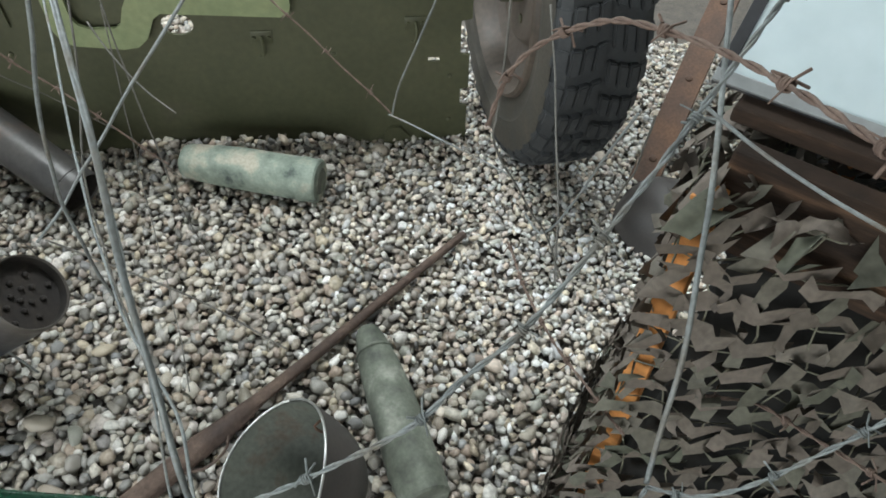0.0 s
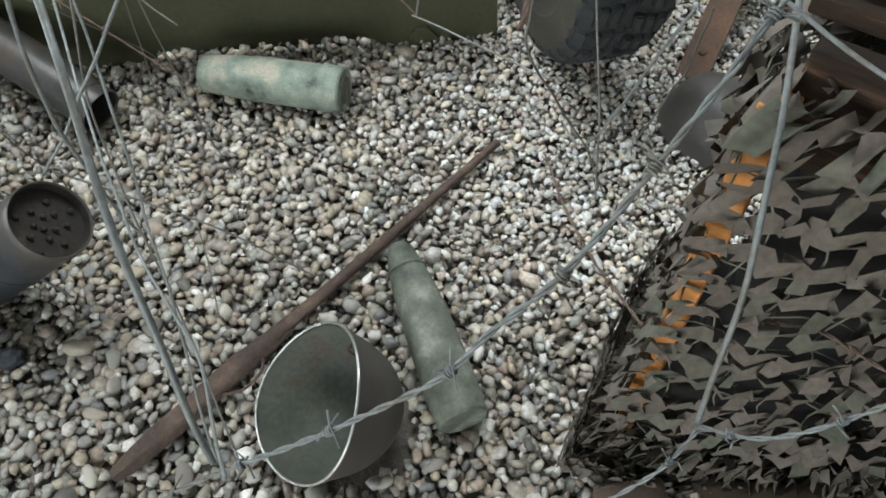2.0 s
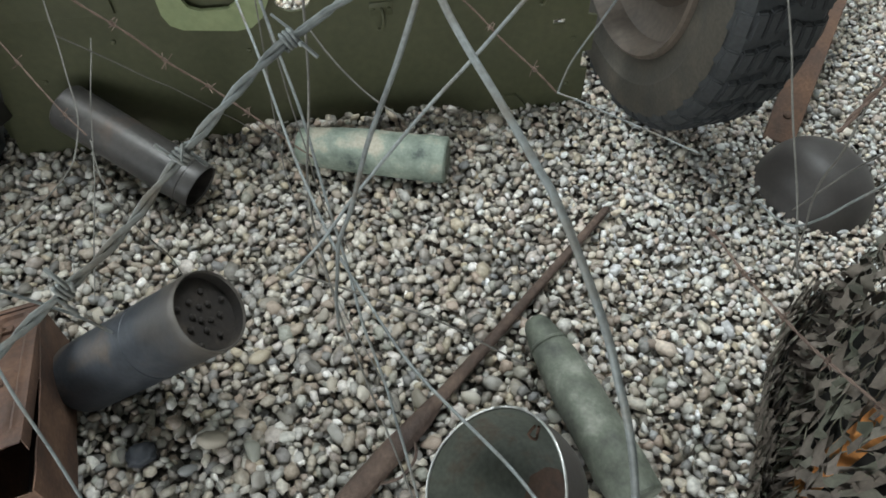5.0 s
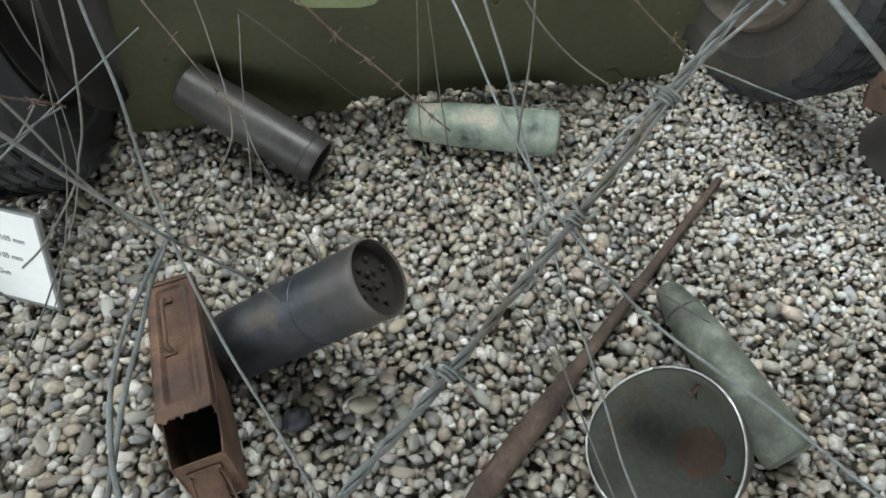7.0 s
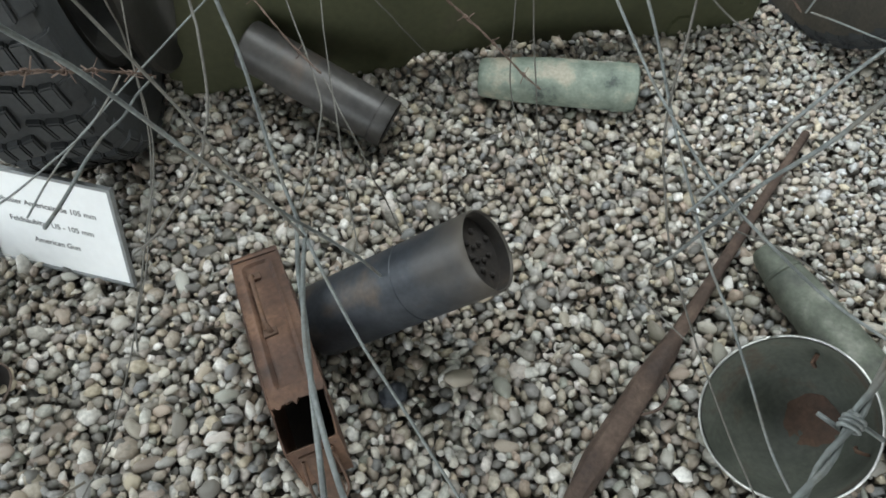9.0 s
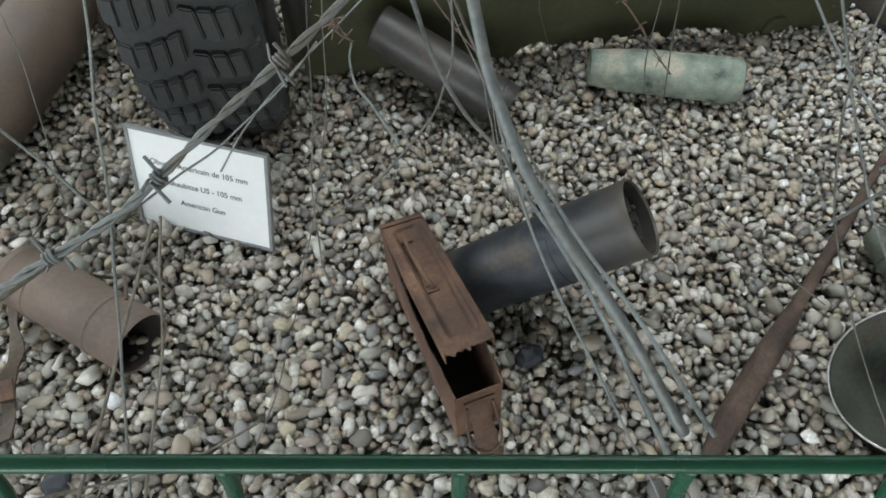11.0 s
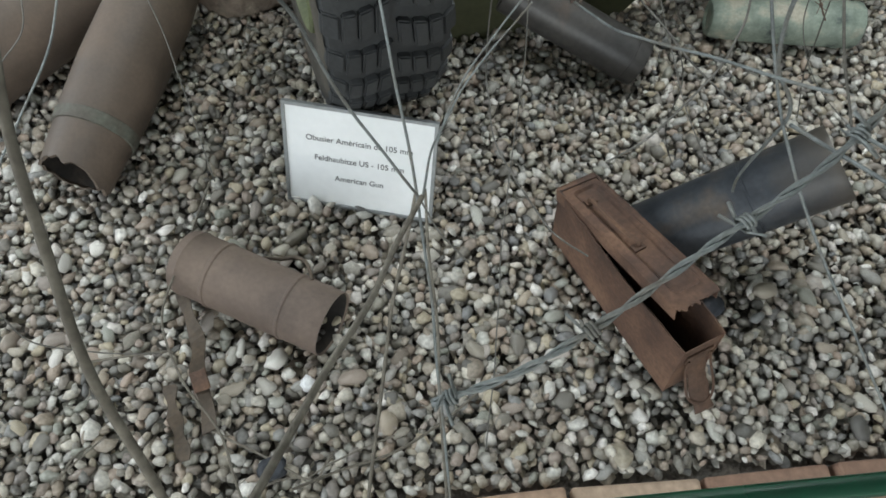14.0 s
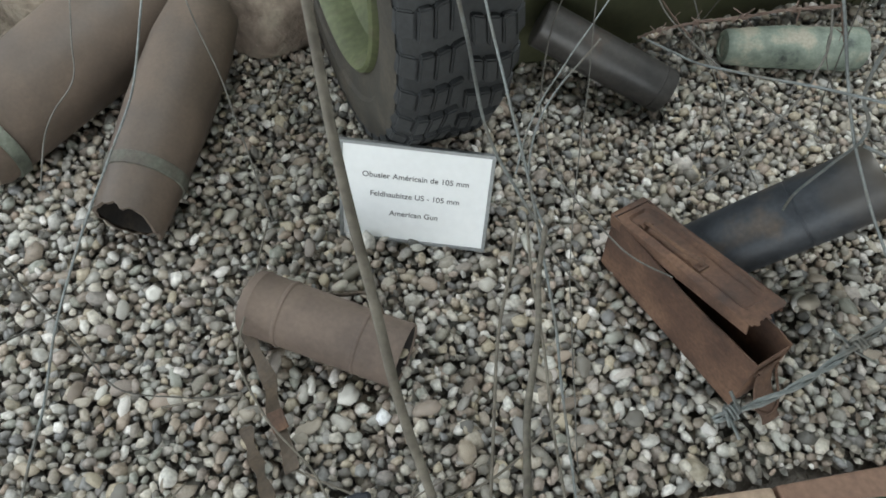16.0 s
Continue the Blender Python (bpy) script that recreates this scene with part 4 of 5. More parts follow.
def camouflage_net():
    t = thing("camouflage_net", pose(0, 0, 0), "grey-brown camouflage net hung round a wooden stand", "camouflage net")
    rng = random.Random(21)
    # added black sheet: the shade seen through the open meshes
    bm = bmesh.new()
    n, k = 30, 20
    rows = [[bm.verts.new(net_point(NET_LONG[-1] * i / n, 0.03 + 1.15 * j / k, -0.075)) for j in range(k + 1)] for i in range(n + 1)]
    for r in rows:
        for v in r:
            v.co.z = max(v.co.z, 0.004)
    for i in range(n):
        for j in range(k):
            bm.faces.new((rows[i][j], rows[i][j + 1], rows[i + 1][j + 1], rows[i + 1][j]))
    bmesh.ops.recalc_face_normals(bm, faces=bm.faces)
    part("under_sheet", bm, M_NETSHADE, t, "black sheet added behind the net as the shade in its holes", smooth=True)
    for i in range(22):
        bm = bmesh.new()
        s = NET_LONG[-1] * (i + 0.5) / 22
        sweep(bm, [net_point(s + 0.010 * math.sin(j * 1.3 + i), 0.02 + 1.10 * j / 30, 0.006 + 0.004 * math.sin(j * 2.1)) for j in range(31)], 0.0012, 4)
        part("cord", bm, M_CORD, t, smooth=True)
    for i in range(15):
        bm = bmesh.new()
        d = 0.06 + 0.96 * i / 14
        sweep(bm, [net_point(NET_LONG[-1] * j / 40, d + 0.010 * math.sin(j * 1.7 + i), 0.006 + 0.004 * math.sin(j * 1.9)) for j in range(41)], 0.0012, 4)
        part("cord", bm, M_CORD, t, smooth=True)

    def strip(bm, s, d, ln, wd, ang, lift, curl):
        c, sn = math.cos(ang), math.sin(ang)
        rows, m = [], 4
        for a in range(m + 1):
            u = (a / m - 0.5) * ln
            row = []
            wv = wd * (0.75 + 0.5 * rng.random())
            for b in (-1, 0, 1):
                v = b * wv / 2
                bend = 0.35 * ln * (a / m - 0.5) ** 2
                ss, dd = s + c * u - sn * (v + bend), d + sn * u + c * (v + bend)
                row.append(bm.verts.new(net_point(ss, dd, lift + curl * math.sin(a * 1.9 + s * 40) * 0.010 + curl * 0.006 * b * math.sin(a + d * 30))))
            rows.append(row)
        for a in range(m):
            for b in range(2):
                bm.faces.new((rows[a][b], rows[a][b + 1], rows[a + 1][b + 1], rows[a + 1][b]))

    rest, made = bmesh.new(), 0

    def leaf(s, d, *shape):
        nonlocal made
        single = 0.15 < s < 0.75 and made < 290
        bm = bmesh.new() if single else rest
        strip(bm, s, d, *shape)
        if single:
            made += 1
            part("fabric_strip", bm, M_NETSTRIP, t, smooth=True)

    # the hanging side: bands of cloth along the meshes, with open holes between
    for j in range(16):
        for i in range(int(NET_LONG[-1] / 0.050)):
            s, d = 0.025 + 0.050 * i, 0.20 + 0.056 * j
            leaf(s + rng.uniform(-0.006, 0.006), d + rng.uniform(-0.007, 0.007), rng.uniform(0.052, 0.072), rng.uniform(0.014, 0.027), rng.uniform(-0.28, 0.28), 0.014 + 0.014 * rng.random(), 1.0)
            if rng.random() < 0.80:
                leaf(s + (0.025 if j % 2 else 0.0) + rng.uniform(-0.007, 0.007), d + 0.028, rng.uniform(0.046, 0.066), rng.uniform(0.010, 0.020), 1.57 + rng.uniform(-0.35, 0.35), 0.012 + 0.012 * rng.random(), 1.0)
            if rng.random() < 0.16:
                leaf(s + rng.uniform(-0.02, 0.02), d + rng.uniform(0, 0.05), rng.uniform(0.03, 0.05), rng.uniform(0.013, 0.023), rng.uniform(-1.5, 1.5), 0.020 + 0.014 * rng.random(), 1.3)
    # the hem on the ground: smaller, denser, tangled
    for i in range(48):
        for j in range(9):
            for q in range(2):
                s, d = NET_LONG[-1] * (i + 0.5) / 48, -0.02 + 0.027 * j
                leaf(s + rng.uniform(-0.014, 0.014), d + rng.uniform(-0.014, 0.014), rng.uniform(0.030, 0.062), rng.uniform(0.006, 0.013), rng.uniform(-1.5, 1.5), 0.012 + 0.020 * rng.random(), 2.0)
    ob = part("garnish", rest, M_NET, t, "grey-brown and olive fabric garnish", smooth=True)
    ob["kind"] = "stuff"
    return t


camouflage_net()

# the wooden stand inside the net, carrying a second sign
stand = thing("sign_stand", pose(0, 0, 0), "orange pine sign stand wrapped in camouflage net", "sign stand")
for name, x, y, top in (("post", 1.534, 0.832, 0.735), ("post", 1.70, 0.94, 0.775), ("post", 1.99, 0.80, 0.775)):
    bm = bmesh.new()
    box(bm, -0.014, 0.014, -0.014, 0.014, 0.0, top, 0.002)
    part(name, bm, M_ORANGE, stand, m=pose(x, y, 0, 0, 0, -30))
bm = bmesh.new()
box(bm, 0.0, 0.50, -0.012, 0.012, 0.66, 0.775, 0.003)
part("apron_board", bm, M_WOOD, stand, "dark brown apron board", m=pose(1.55, 0.855, 0, 0, 0, -30.5))
bm = bmesh.new()
box(bm, 0.0, 0.50, 0.0, 0.20, 0.0, 0.016, 0.003)
part("top_board", bm, M_WOOD, stand, "dark brown top board", m=pose(1.545, 0.885, 0.776, 0, 0, -30.5))
sign((1.528, 0.915, 0.800), (1.915, 0.687, 0.800), 50, 0.28, [], "glossy pale sign in black frame on a stand", M_BLACKFRAME, 0.012, M_FOIL, "glossy blue-white laminated sheet")

# brown blocks lying behind the kerb at the foot of the net
for x, y, a, l, w, h, worn in ((1.545, 0.680, 18, 0.115, 0.105, 0.058, False), (1.735, 0.692, 3, 0.225, 0.105, 0.072, True)):
    tb = thing("paving_block", pose(x, y, 0.0, 0, 0, a), "brown weathered block with a pale chipped end edge" if worn else "brown weathered block lying behind the kerb", "block", "blocks behind the kerb")
    bm = bmesh.new()
    box(bm, -l / 2, l / 2, -w / 2, w / 2, -0.02, h, 0.012)
    bmesh.ops.subdivide_edges(bm, edges=list(bm.edges), cuts=3, use_grid_fill=True)
    for v in bm.verts:
        v.co += Vector((noise.noise(v.co * 16), noise.noise(v.co * 14 + Vector((9, 0, 0))), noise.noise(v.co * 13 + Vector((4, 0, 0))))) * 0.004
    part("block_body", bm, M_BLOCK, tb, smooth=40)
    if worn:
        bm = bmesh.new()
        box(bm, -0.007, 0.007, -w / 2 + 0.006, w / 2 - 0.022, -0.004, 0.004, 0.003)
        for v in bm.verts:
            v.co += Vector((noise.noise(v.co * 60), 0, noise.noise(v.co * 50))) * 0.002
        part("chipped_edge", bm, M_CHIP, tb, "pale chipped edge", smooth=40, m=pose(-l / 2 + 0.004, 0, h - 0.004, 0, -45, 0))

# steel bar leaning beside the wheel
bar = thing("steel_bar", axis_pose((1.715, 1.685, 0.0), (1.96, 2.25, 0.32)), "flat brown rusted steel bar leaning behind the tyre", "bar")
bm = bmesh.new()
box(bm, -0.01, 0.75, -0.035, 0.035, -0.012, 0.012, 0.002)
part("bar_body", bm, M_RUST, bar)
for x in (0.06, 0.30, 0.54):
    bm = bmesh.new()
    lathe(bm, [(0, 0.0001), (0, 0.010), (0.004, 0.009), (0.006, 0.005), (0.006, 0.0001)], 12, m=pose(0, 0, 0, 0, -90, 0))
    part("rivet", bm, M_RUST, bar, smooth=40, m=pose(x, 0, 0.0118))


# ---- wire fence of the walkway ----
FENCE_A, FENCE_B = Vector((-0.155, 0.333, 1.060)), Vector((1.845, 0.451, 0.925))
FENCE_STEP = FENCE_B - FENCE_A


def fence_panel(a, b, n):
    t = thing("wire_fence", Matrix.Translation((a.x, a.y, -0.10)), "green coated wire mesh fence panel along the walkway", "fence", "fence panels")
    span = b - a

    def at(f, drop, dy=0.0):
        p = a + span * f
        return Vector((p.x - a.x, p.y - a.y + dy, p.z + 0.10 + 0.006 * math.sin(math.pi * f) + 0.004 * max(0.0, math.sin(2 * math.pi * f)) - drop))

    bm = bmesh.new()
    sweep(bm, [at(f / 40, 0.0) for f in range(41)], 0.0021, 8)
    part("top_rail", bm, M_FENCE, t, smooth=True)
    for drop in (0.20, 0.40, 0.60, 0.80, 1.00):
        bm = bmesh.new()
        sweep(bm, [at(f / 4, drop, -0.004) for f in range(5)], 0.0022, 6)
        part("cross_wire", bm, M_FENCE, t, smooth=True)
    for k in range(n):
        f = (k + 0.5) / n
        bm = bmesh.new()
        run = spline([at(f, 0.0), at(f, 0.010, -0.001), at(f, 0.020, -0.005), at(f, 0.031, -0.016), at(f, 0.044, -0.034), at(f, 0.060, -0.046), at(f, 0.080, -0.042), at(f, 0.11, -0.018), at(f, 0.15, 0.0), at(f, 0.6, 0.0), at(f, 1.02, 0.0)], 0.006)
        sweep(bm, run, 0.0020, 6)
        part("upright", bm, M_FENCE, t, smooth=True)
    return t


def fence_post(p):
    t = thing("fence_post", Matrix.Translation((p.x, p.y, -0.10)), "green steel fence post with grey plastic clip head", "fence post", "fence posts")
    H = p.z + 0.10
    bm = bmesh.new()
    box(bm, -0.026, -0.008, -0.022, -0.004, 0.0, H - 0.018, 0.002)
    box(bm, -0.036, -0.0265, -0.016, 0.004, 0.0, H - 0.006, 0.002)
    part("post_body", bm, M_FENCE, t)
    bm = bmesh.new()
    plate(bm, [(-0.0200, 0.0005), (-0.0185, 0.0065), (-0.0130, 0.0105), (-0.0040, 0.0125), (0.0045, 0.0115), (0.0130, 0.0080), (0.0200, 0.0025), (0.0195, -0.0015), (0.0085, -0.0020),
               (0.0066, -0.0040), (0.0060, -0.0130), (0.0090, -0.0165), (0.0220, -0.0200), (0.0240, -0.0500), (-0.0220, -0.0500), (-0.0215, -0.0150), (-0.0040, -0.0140), (-0.0030, -0.0050),
               (-0.0045, -0.0025), (-0.0120, -0.0012), (-0.0180, -0.0020)], [], -0.005, 0.005)
    bmesh.ops.bevel(bm, geom=[e for e in bm.edges if e.calc_face_angle(0) > 0.5], offset=0.0011, segments=3, affect="EDGES")
    part("clip_head", bm, M_CAP, t, "dark grey plastic clip head", smooth=40, m=pose(-0.010, -0.002, H + 0.008, -72, 0, -6))
    bm = bmesh.new()
    box(bm, -0.032, -0.010, -0.016, 0.002, H - 0.016, H - 0.003, 0.002)
    part("post_cap", bm, M_FENCE, t, "green post cap under the clip")
    return t


fence_panel(FENCE_A, FENCE_B, 40)
FENCE_L = Vector((-2.155, 0.405, 1.046))
fence_panel(FENCE_L, FENCE_A + Vector((0, 0.012, -0.015)), 40)
fence_panel(FENCE_B, FENCE_B + FENCE_STEP, 40)
for p in (FENCE_A, FENCE_B, FENCE_L):
    fence_post(p)

# ---- barbed wire and stems in front of the display ----
TANGLE = thing("wire_entanglement", pose(0, 0, 0), "tangle of grey and rusty barbed wire above the pebbles", "barbed wire")
STEMS = thing("dry_stems", pose(0, 0, 0), "thin dry brown stems caught in the wire", "dry stems")


def wire_run(kind, mm, points):
    """One run of wire: plain, or two twisted strands with barbs."""
    r = mm / 1000
    pts = spline(points, 0.008)
    seed = len(TANGLE.children) + 3 * len(STEMS.children)
    rng = random.Random(seed)
    pts = [p + Vector((noise.noise(p * 9 + Vector((seed, 0, 0))), noise.noise(p * 9 + Vector((0, seed, 0))), noise.noise(p * 9 + Vector((0, 0, seed))))) * 0.004 for p in pts]
    if kind in ("smooth", "stem"):
        bm = bmesh.new()
        sweep(bm, pts, r, 7)
        stem = kind == "stem"
        part("stem" if stem else "wire", bm, M_BRANCH if stem else (M_WIREDARK if mm < 1.6 else M_WIRE), STEMS if stem else TANGLE, smooth=True)
        return
    material = M_WIRERUST if kind == "rusty" else M_WIRE
    first = None
    for ph in (0, math.pi):
        bm = bmesh.new()
        run, s = [], 0.0
        for i, p in enumerate(pts):
            d = (pts[min(i + 1, len(pts) - 1)] - pts[max(i - 1, 0)]).normalized()
            x = d.cross(Vector((0.2, 0.1, 0.97))).normalized()
            y = d.cross(x)
            s += (p - pts[i - 1]).length if i else 0
            a = ph + s * 2 * math.pi / 0.05
            run.append(p + (x * math.cos(a) + y * math.sin(a)) * r * 0.8)
        sweep(bm, run, r * 0.8, 6)
        strand = part("strand", bm, material, TANGLE, "rusty twisted wire strand" if kind == "rusty" else "", smooth=True)
        first = first or strand
    s, nxt = 0.0, rng.uniform(0.02, 0.06)
    for i in range(1, len(pts) - 1):
        s += (pts[i] - pts[i - 1]).length
        if s < nxt:
            continue
        nxt = s + rng.uniform(0.075, 0.105)
        d = (pts[i + 1] - pts[i - 1]).normalized()
        x = d.cross(Vector((rng.uniform(-1, 1), rng.uniform(-1, 1), rng.uniform(-1, 1)))).normalized()
        y = d.cross(x)
        bm = bmesh.new()
        coil = [pts[i] + d * (0.007 * (k / 24 - 0.5)) + (x * math.cos(k * 0.79) + y * math.sin(k * 0.79)) * r * 2.1 for k in range(25)]
        sweep(bm, [coil[0] - x * 0.004 + y * 0.013] + coil + [coil[-1] + x * 0.003 - y * 0.014], r * 0.62, 5)
        q = pts[i] + d * 0.004
        sweep(bm, [q + x * 0.015 + d * 0.003, q + x * 0.003 + y * r * 1.5, q - x * 0.003 + y * r * 1.5, q - x * 0.015 - d * 0.004], r * 0.6, 5, 0.6)
        part("barb", bm, material, first, smooth=True)


wire_run("barbed", 1.7, [(0.871, 0.505, 0.339), (0.986, 0.527, 0.448), (1.106, 0.55, 0.561), (1.272, 0.586, 0.677), (1.325, 0.617, 0.723), (1.372, 0.647, 0.763), (1.44, 0.716, 0.838), (1.47, 0.753, 0.869), (1.554, 0.857, 0.956)])
wire_run("smooth", 2.6, [(1.5, 0.635, 0.548), (1.506, 0.678, 0.644), (1.51, 0.725, 0.714), (1.514, 0.776, 0.767), (1.519, 0.838, 0.807), (1.53, 0.972, 0.894)])
wire_run("barbed", 1.5, [(1.505, 0.642, 0.527), (1.54, 0.626, 0.556), (1.569, 0.622, 0.589), (1.594, 0.624, 0.624), (1.613, 0.626, 0.658), (1.691, 0.634, 0.797)])
wire_run("smooth", 1.8, [(0.684, 1.211, 0.68), (0.751, 1.08, 0.616), (0.823, 0.939, 0.547), (0.925, 0.792, 0.52), (1.041, 0.663, 0.535), (1.121, 0.54, 0.58)])
wire_run("smooth", 1.5, [(0.812, 1.105, 0.793), (0.807, 1.036, 0.649), (0.802, 0.972, 0.515), (0.839, 0.892, 0.377), (0.901, 0.788, 0.248), (0.972, 0.661, 0.143)])
wire_run("smooth", 2.8, [(0.953, 0.876, 0.916), (1.028, 0.745, 0.864), (1.048, 0.71, 0.85), (1.077, 0.654, 0.809), (1.088, 0.63, 0.783), (1.098, 0.607, 0.753), (1.115, 0.563, 0.671), (1.123, 0.542, 0.613)])
wire_run("smooth", 1.2, [(0.647, 1.388, 0.557), (0.647, 1.351, 0.401), (0.647, 1.317, 0.258), (0.7, 1.208, 0.171), (0.791, 1.046, 0.156), (0.895, 0.87, 0.204)])
wire_run("smooth", 2.2, [(0.995, 0.842, 1.007), (0.941, 0.838, 0.856), (0.917, 0.836, 0.789), (0.889, 0.842, 0.698), (0.855, 0.862, 0.564), (0.822, 0.908, 0.352)])
wire_run("barbed", 2.0, [(0.648, 0.425, 0.831), (0.748, 0.546, 0.863), (0.767, 0.569, 0.869), (0.808, 0.618, 0.885), (0.828, 0.645, 0.897), (0.847, 0.672, 0.913), (0.894, 0.721, 0.944), (0.922, 0.741, 0.958), (1.043, 0.827, 1.018)])
wire_run("smooth", 2.4, [(0.267, 0.721, 1.009), (0.269, 0.788, 0.864), (0.27, 0.822, 0.79), (0.285, 0.848, 0.705), (0.317, 0.865, 0.612), (0.371, 0.874, 0.515), (0.421, 0.954, 0.277), (0.502, 0.985, 0.006)])
wire_run("smooth", 2.2, [(0.266, 1.112, 0.82), (0.311, 1.025, 0.693), (0.33, 0.988, 0.639), (0.366, 0.899, 0.524), (0.393, 0.851, 0.464), (0.427, 0.801, 0.404), (0.513, 0.695, 0.281), (0.56, 0.637, 0.216), (0.636, 0.543, 0.111)])
wire_run("smooth", 2.6, [(0.377, 0.867, 0.51), (0.408, 0.751, 0.565), (0.433, 0.667, 0.598), (0.452, 0.601, 0.619), (0.466, 0.546, 0.632), (0.504, 0.395, 0.668)])
wire_run("smooth", 1.5, [(0.199, 1.534, 0.464), (0.26, 1.406, 0.39), (0.296, 1.33, 0.346), (0.336, 1.21, 0.351), (0.353, 1.064, 0.394), (0.363, 0.923, 0.463)])
wire_run("smooth", 1.3, [(0.327, 1.281, 0.33), (0.367, 1.212, 0.31), (0.393, 1.19, 0.236), (0.411, 1.214, 0.086), (0.445, 1.176, 0.006)])
wire_run("smooth", 1.5, [(0.091, 1.191, 0.685), (0.063, 1.229, 0.532), (0.046, 1.252, 0.44), (0.036, 1.215, 0.287), (0.039, 1.153, 0.244), (0.048, 1.069, 0.232), (0.098, 0.879, 0.285), (0.143, 0.789, 0.333)])
wire_run("smooth", 1.5, [(0.245, 1.14, 0.794), (0.286, 1.018, 0.699), (0.295, 0.991, 0.678), (0.297, 0.945, 0.627), (0.287, 0.924, 0.597), (0.271, 0.905, 0.562), (0.208, 0.877, 0.485), (0.161, 0.871, 0.439)])
wire_run("rusty", 1.2, [(0.133, 1.415, 0.545), (0.229, 1.349, 0.435), (0.251, 1.334, 0.41), (0.275, 1.318, 0.386), (0.301, 1.302, 0.362), (0.328, 1.285, 0.339)])
wire_run("rusty", 1.3, [(0.360, 1.200, 0.776), (0.440, 1.236, 0.650), (0.516, 1.269, 0.527), (0.560, 1.296, 0.449), (0.594, 1.304, 0.402), (0.650, 1.320, 0.320), (0.700, 1.335, 0.250)])
wire_run("rusty", 1.3, [(1.138, 1.417, 0.350), (1.095, 1.425, 0.390), (1.053, 1.432, 0.431), (1.010, 1.440, 0.471), (0.959, 1.449, 0.519), (0.903, 1.459, 0.572)])
wire_run("smooth", 1.4, [(0.661, 1.368, 0.589), (0.674, 1.35, 0.431), (0.681, 1.34, 0.343), (0.691, 1.328, 0.245), (0.708, 1.314, 0.135), (0.741, 1.298, 0.012)])
wire_run("smooth", 1.9, [(0.722, 1.183, 0.758), (0.771, 1.089, 0.638), (0.793, 1.047, 0.584), (0.839, 0.947, 0.477), (0.863, 0.89, 0.426), (0.892, 0.831, 0.38), (0.946, 0.706, 0.291), (0.977, 0.643, 0.251)])
wire_run("smooth", 1.8, [(1.039, 0.942, 0.843), (0.941, 0.917, 0.719), (0.91, 0.909, 0.68), (0.877, 0.896, 0.639), (0.843, 0.877, 0.593), (0.802, 0.858, 0.547)])
wire_run("smooth", 1.3, [(0.808, 0.866, 0.542), (0.893, 0.879, 0.476), (0.982, 0.881, 0.412), (1.072, 0.872, 0.348)])
wire_run("smooth", 1.8, [(1.14, 1.403, 0.358), (1.151, 1.403, 0.414), (1.168, 1.397, 0.464), (1.186, 1.389, 0.512), (1.202, 1.381, 0.557), (1.255, 1.355, 0.706)])
wire_run("smooth", 1.6, [(1.134, 1.385, 0.373), (1.197, 1.364, 0.362), (1.257, 1.339, 0.353), (1.315, 1.312, 0.345), (1.371, 1.283, 0.34)])
wire_run("smooth", 1.2, [(0.797, 1.118, 0.689), (0.819, 1.102, 0.662), (0.846, 1.087, 0.637), (0.877, 1.073, 0.616), (0.912, 1.06, 0.599)])
wire_run("barbed", 1.9, [(0.36, 0.723, 1.019), (0.25, 0.63, 0.949), (0.217, 0.602, 0.928), (0.147, 0.547, 0.884), (0.105, 0.522, 0.865), (0.061, 0.499, 0.849), (-0.029, 0.453, 0.815), (-0.085, 0.439, 0.795)])
wire_run("smooth", 1.7, [(-0.228, 0.697, 0.979), (-0.196, 0.751, 0.832), (-0.182, 0.775, 0.767), (-0.164, 0.782, 0.692), (-0.133, 0.777, 0.612), (-0.087, 0.759, 0.534)])
wire_run("smooth", 1.6, [(-0.085, 0.755, 0.54), (-0.071, 0.883, 0.459), (-0.035, 1.009, 0.41), (0.022, 1.102, 0.413), (0.086, 1.139, 0.477)])
wire_run("smooth", 1.8, [(-0.154, 1.105, 0.747), (-0.129, 0.97, 0.664), (-0.108, 0.856, 0.594), (-0.087, 0.746, 0.518), (-0.076, 0.632, 0.439), (-0.068, 0.518, 0.352), (-0.059, 0.391, 0.255)])
wire_run("stem", 3.2, [(-0.085, 0.756, 0.539), (-0.118, 0.662, 0.581), (-0.14, 0.585, 0.617), (-0.16, 0.524, 0.652), (-0.175, 0.475, 0.684), (-0.215, 0.345, 0.769)])
wire_run("smooth", 1.2, [(-0.088, 0.761, 0.532), (-0.077, 0.748, 0.512), (-0.065, 0.735, 0.494), (-0.049, 0.725, 0.476), (-0.032, 0.715, 0.458)])
wire_run("smooth", 1.5, [(0.247, 0.855, 0.935), (0.301, 0.846, 0.785), (0.319, 0.843, 0.735), (0.343, 0.836, 0.683), (0.372, 0.827, 0.628), (0.403, 0.813, 0.57)])
wire_run("smooth", 2.3, [(0.405, 0.819, 0.562), (0.432, 0.689, 0.628), (0.459, 0.605, 0.663), (0.486, 0.543, 0.675), (0.513, 0.494, 0.668)])
wire_run("smooth", 3.0, [(0.279, 0.709, 1.08), (0.318, 0.589, 0.981), (0.327, 0.561, 0.958), (0.341, 0.531, 0.94), (0.359, 0.501, 0.928), (0.38, 0.474, 0.914), (0.402, 0.451, 0.891), (0.423, 0.425, 0.87)])
wire_run("smooth", 1.2, [(0.093, 1.275, 0.629), (0.088, 1.195, 0.491), (0.082, 1.1, 0.327), (0.053, 0.948, 0.198), (0.031, 0.761, 0.127), (-0.001, 0.576, 0.125)])
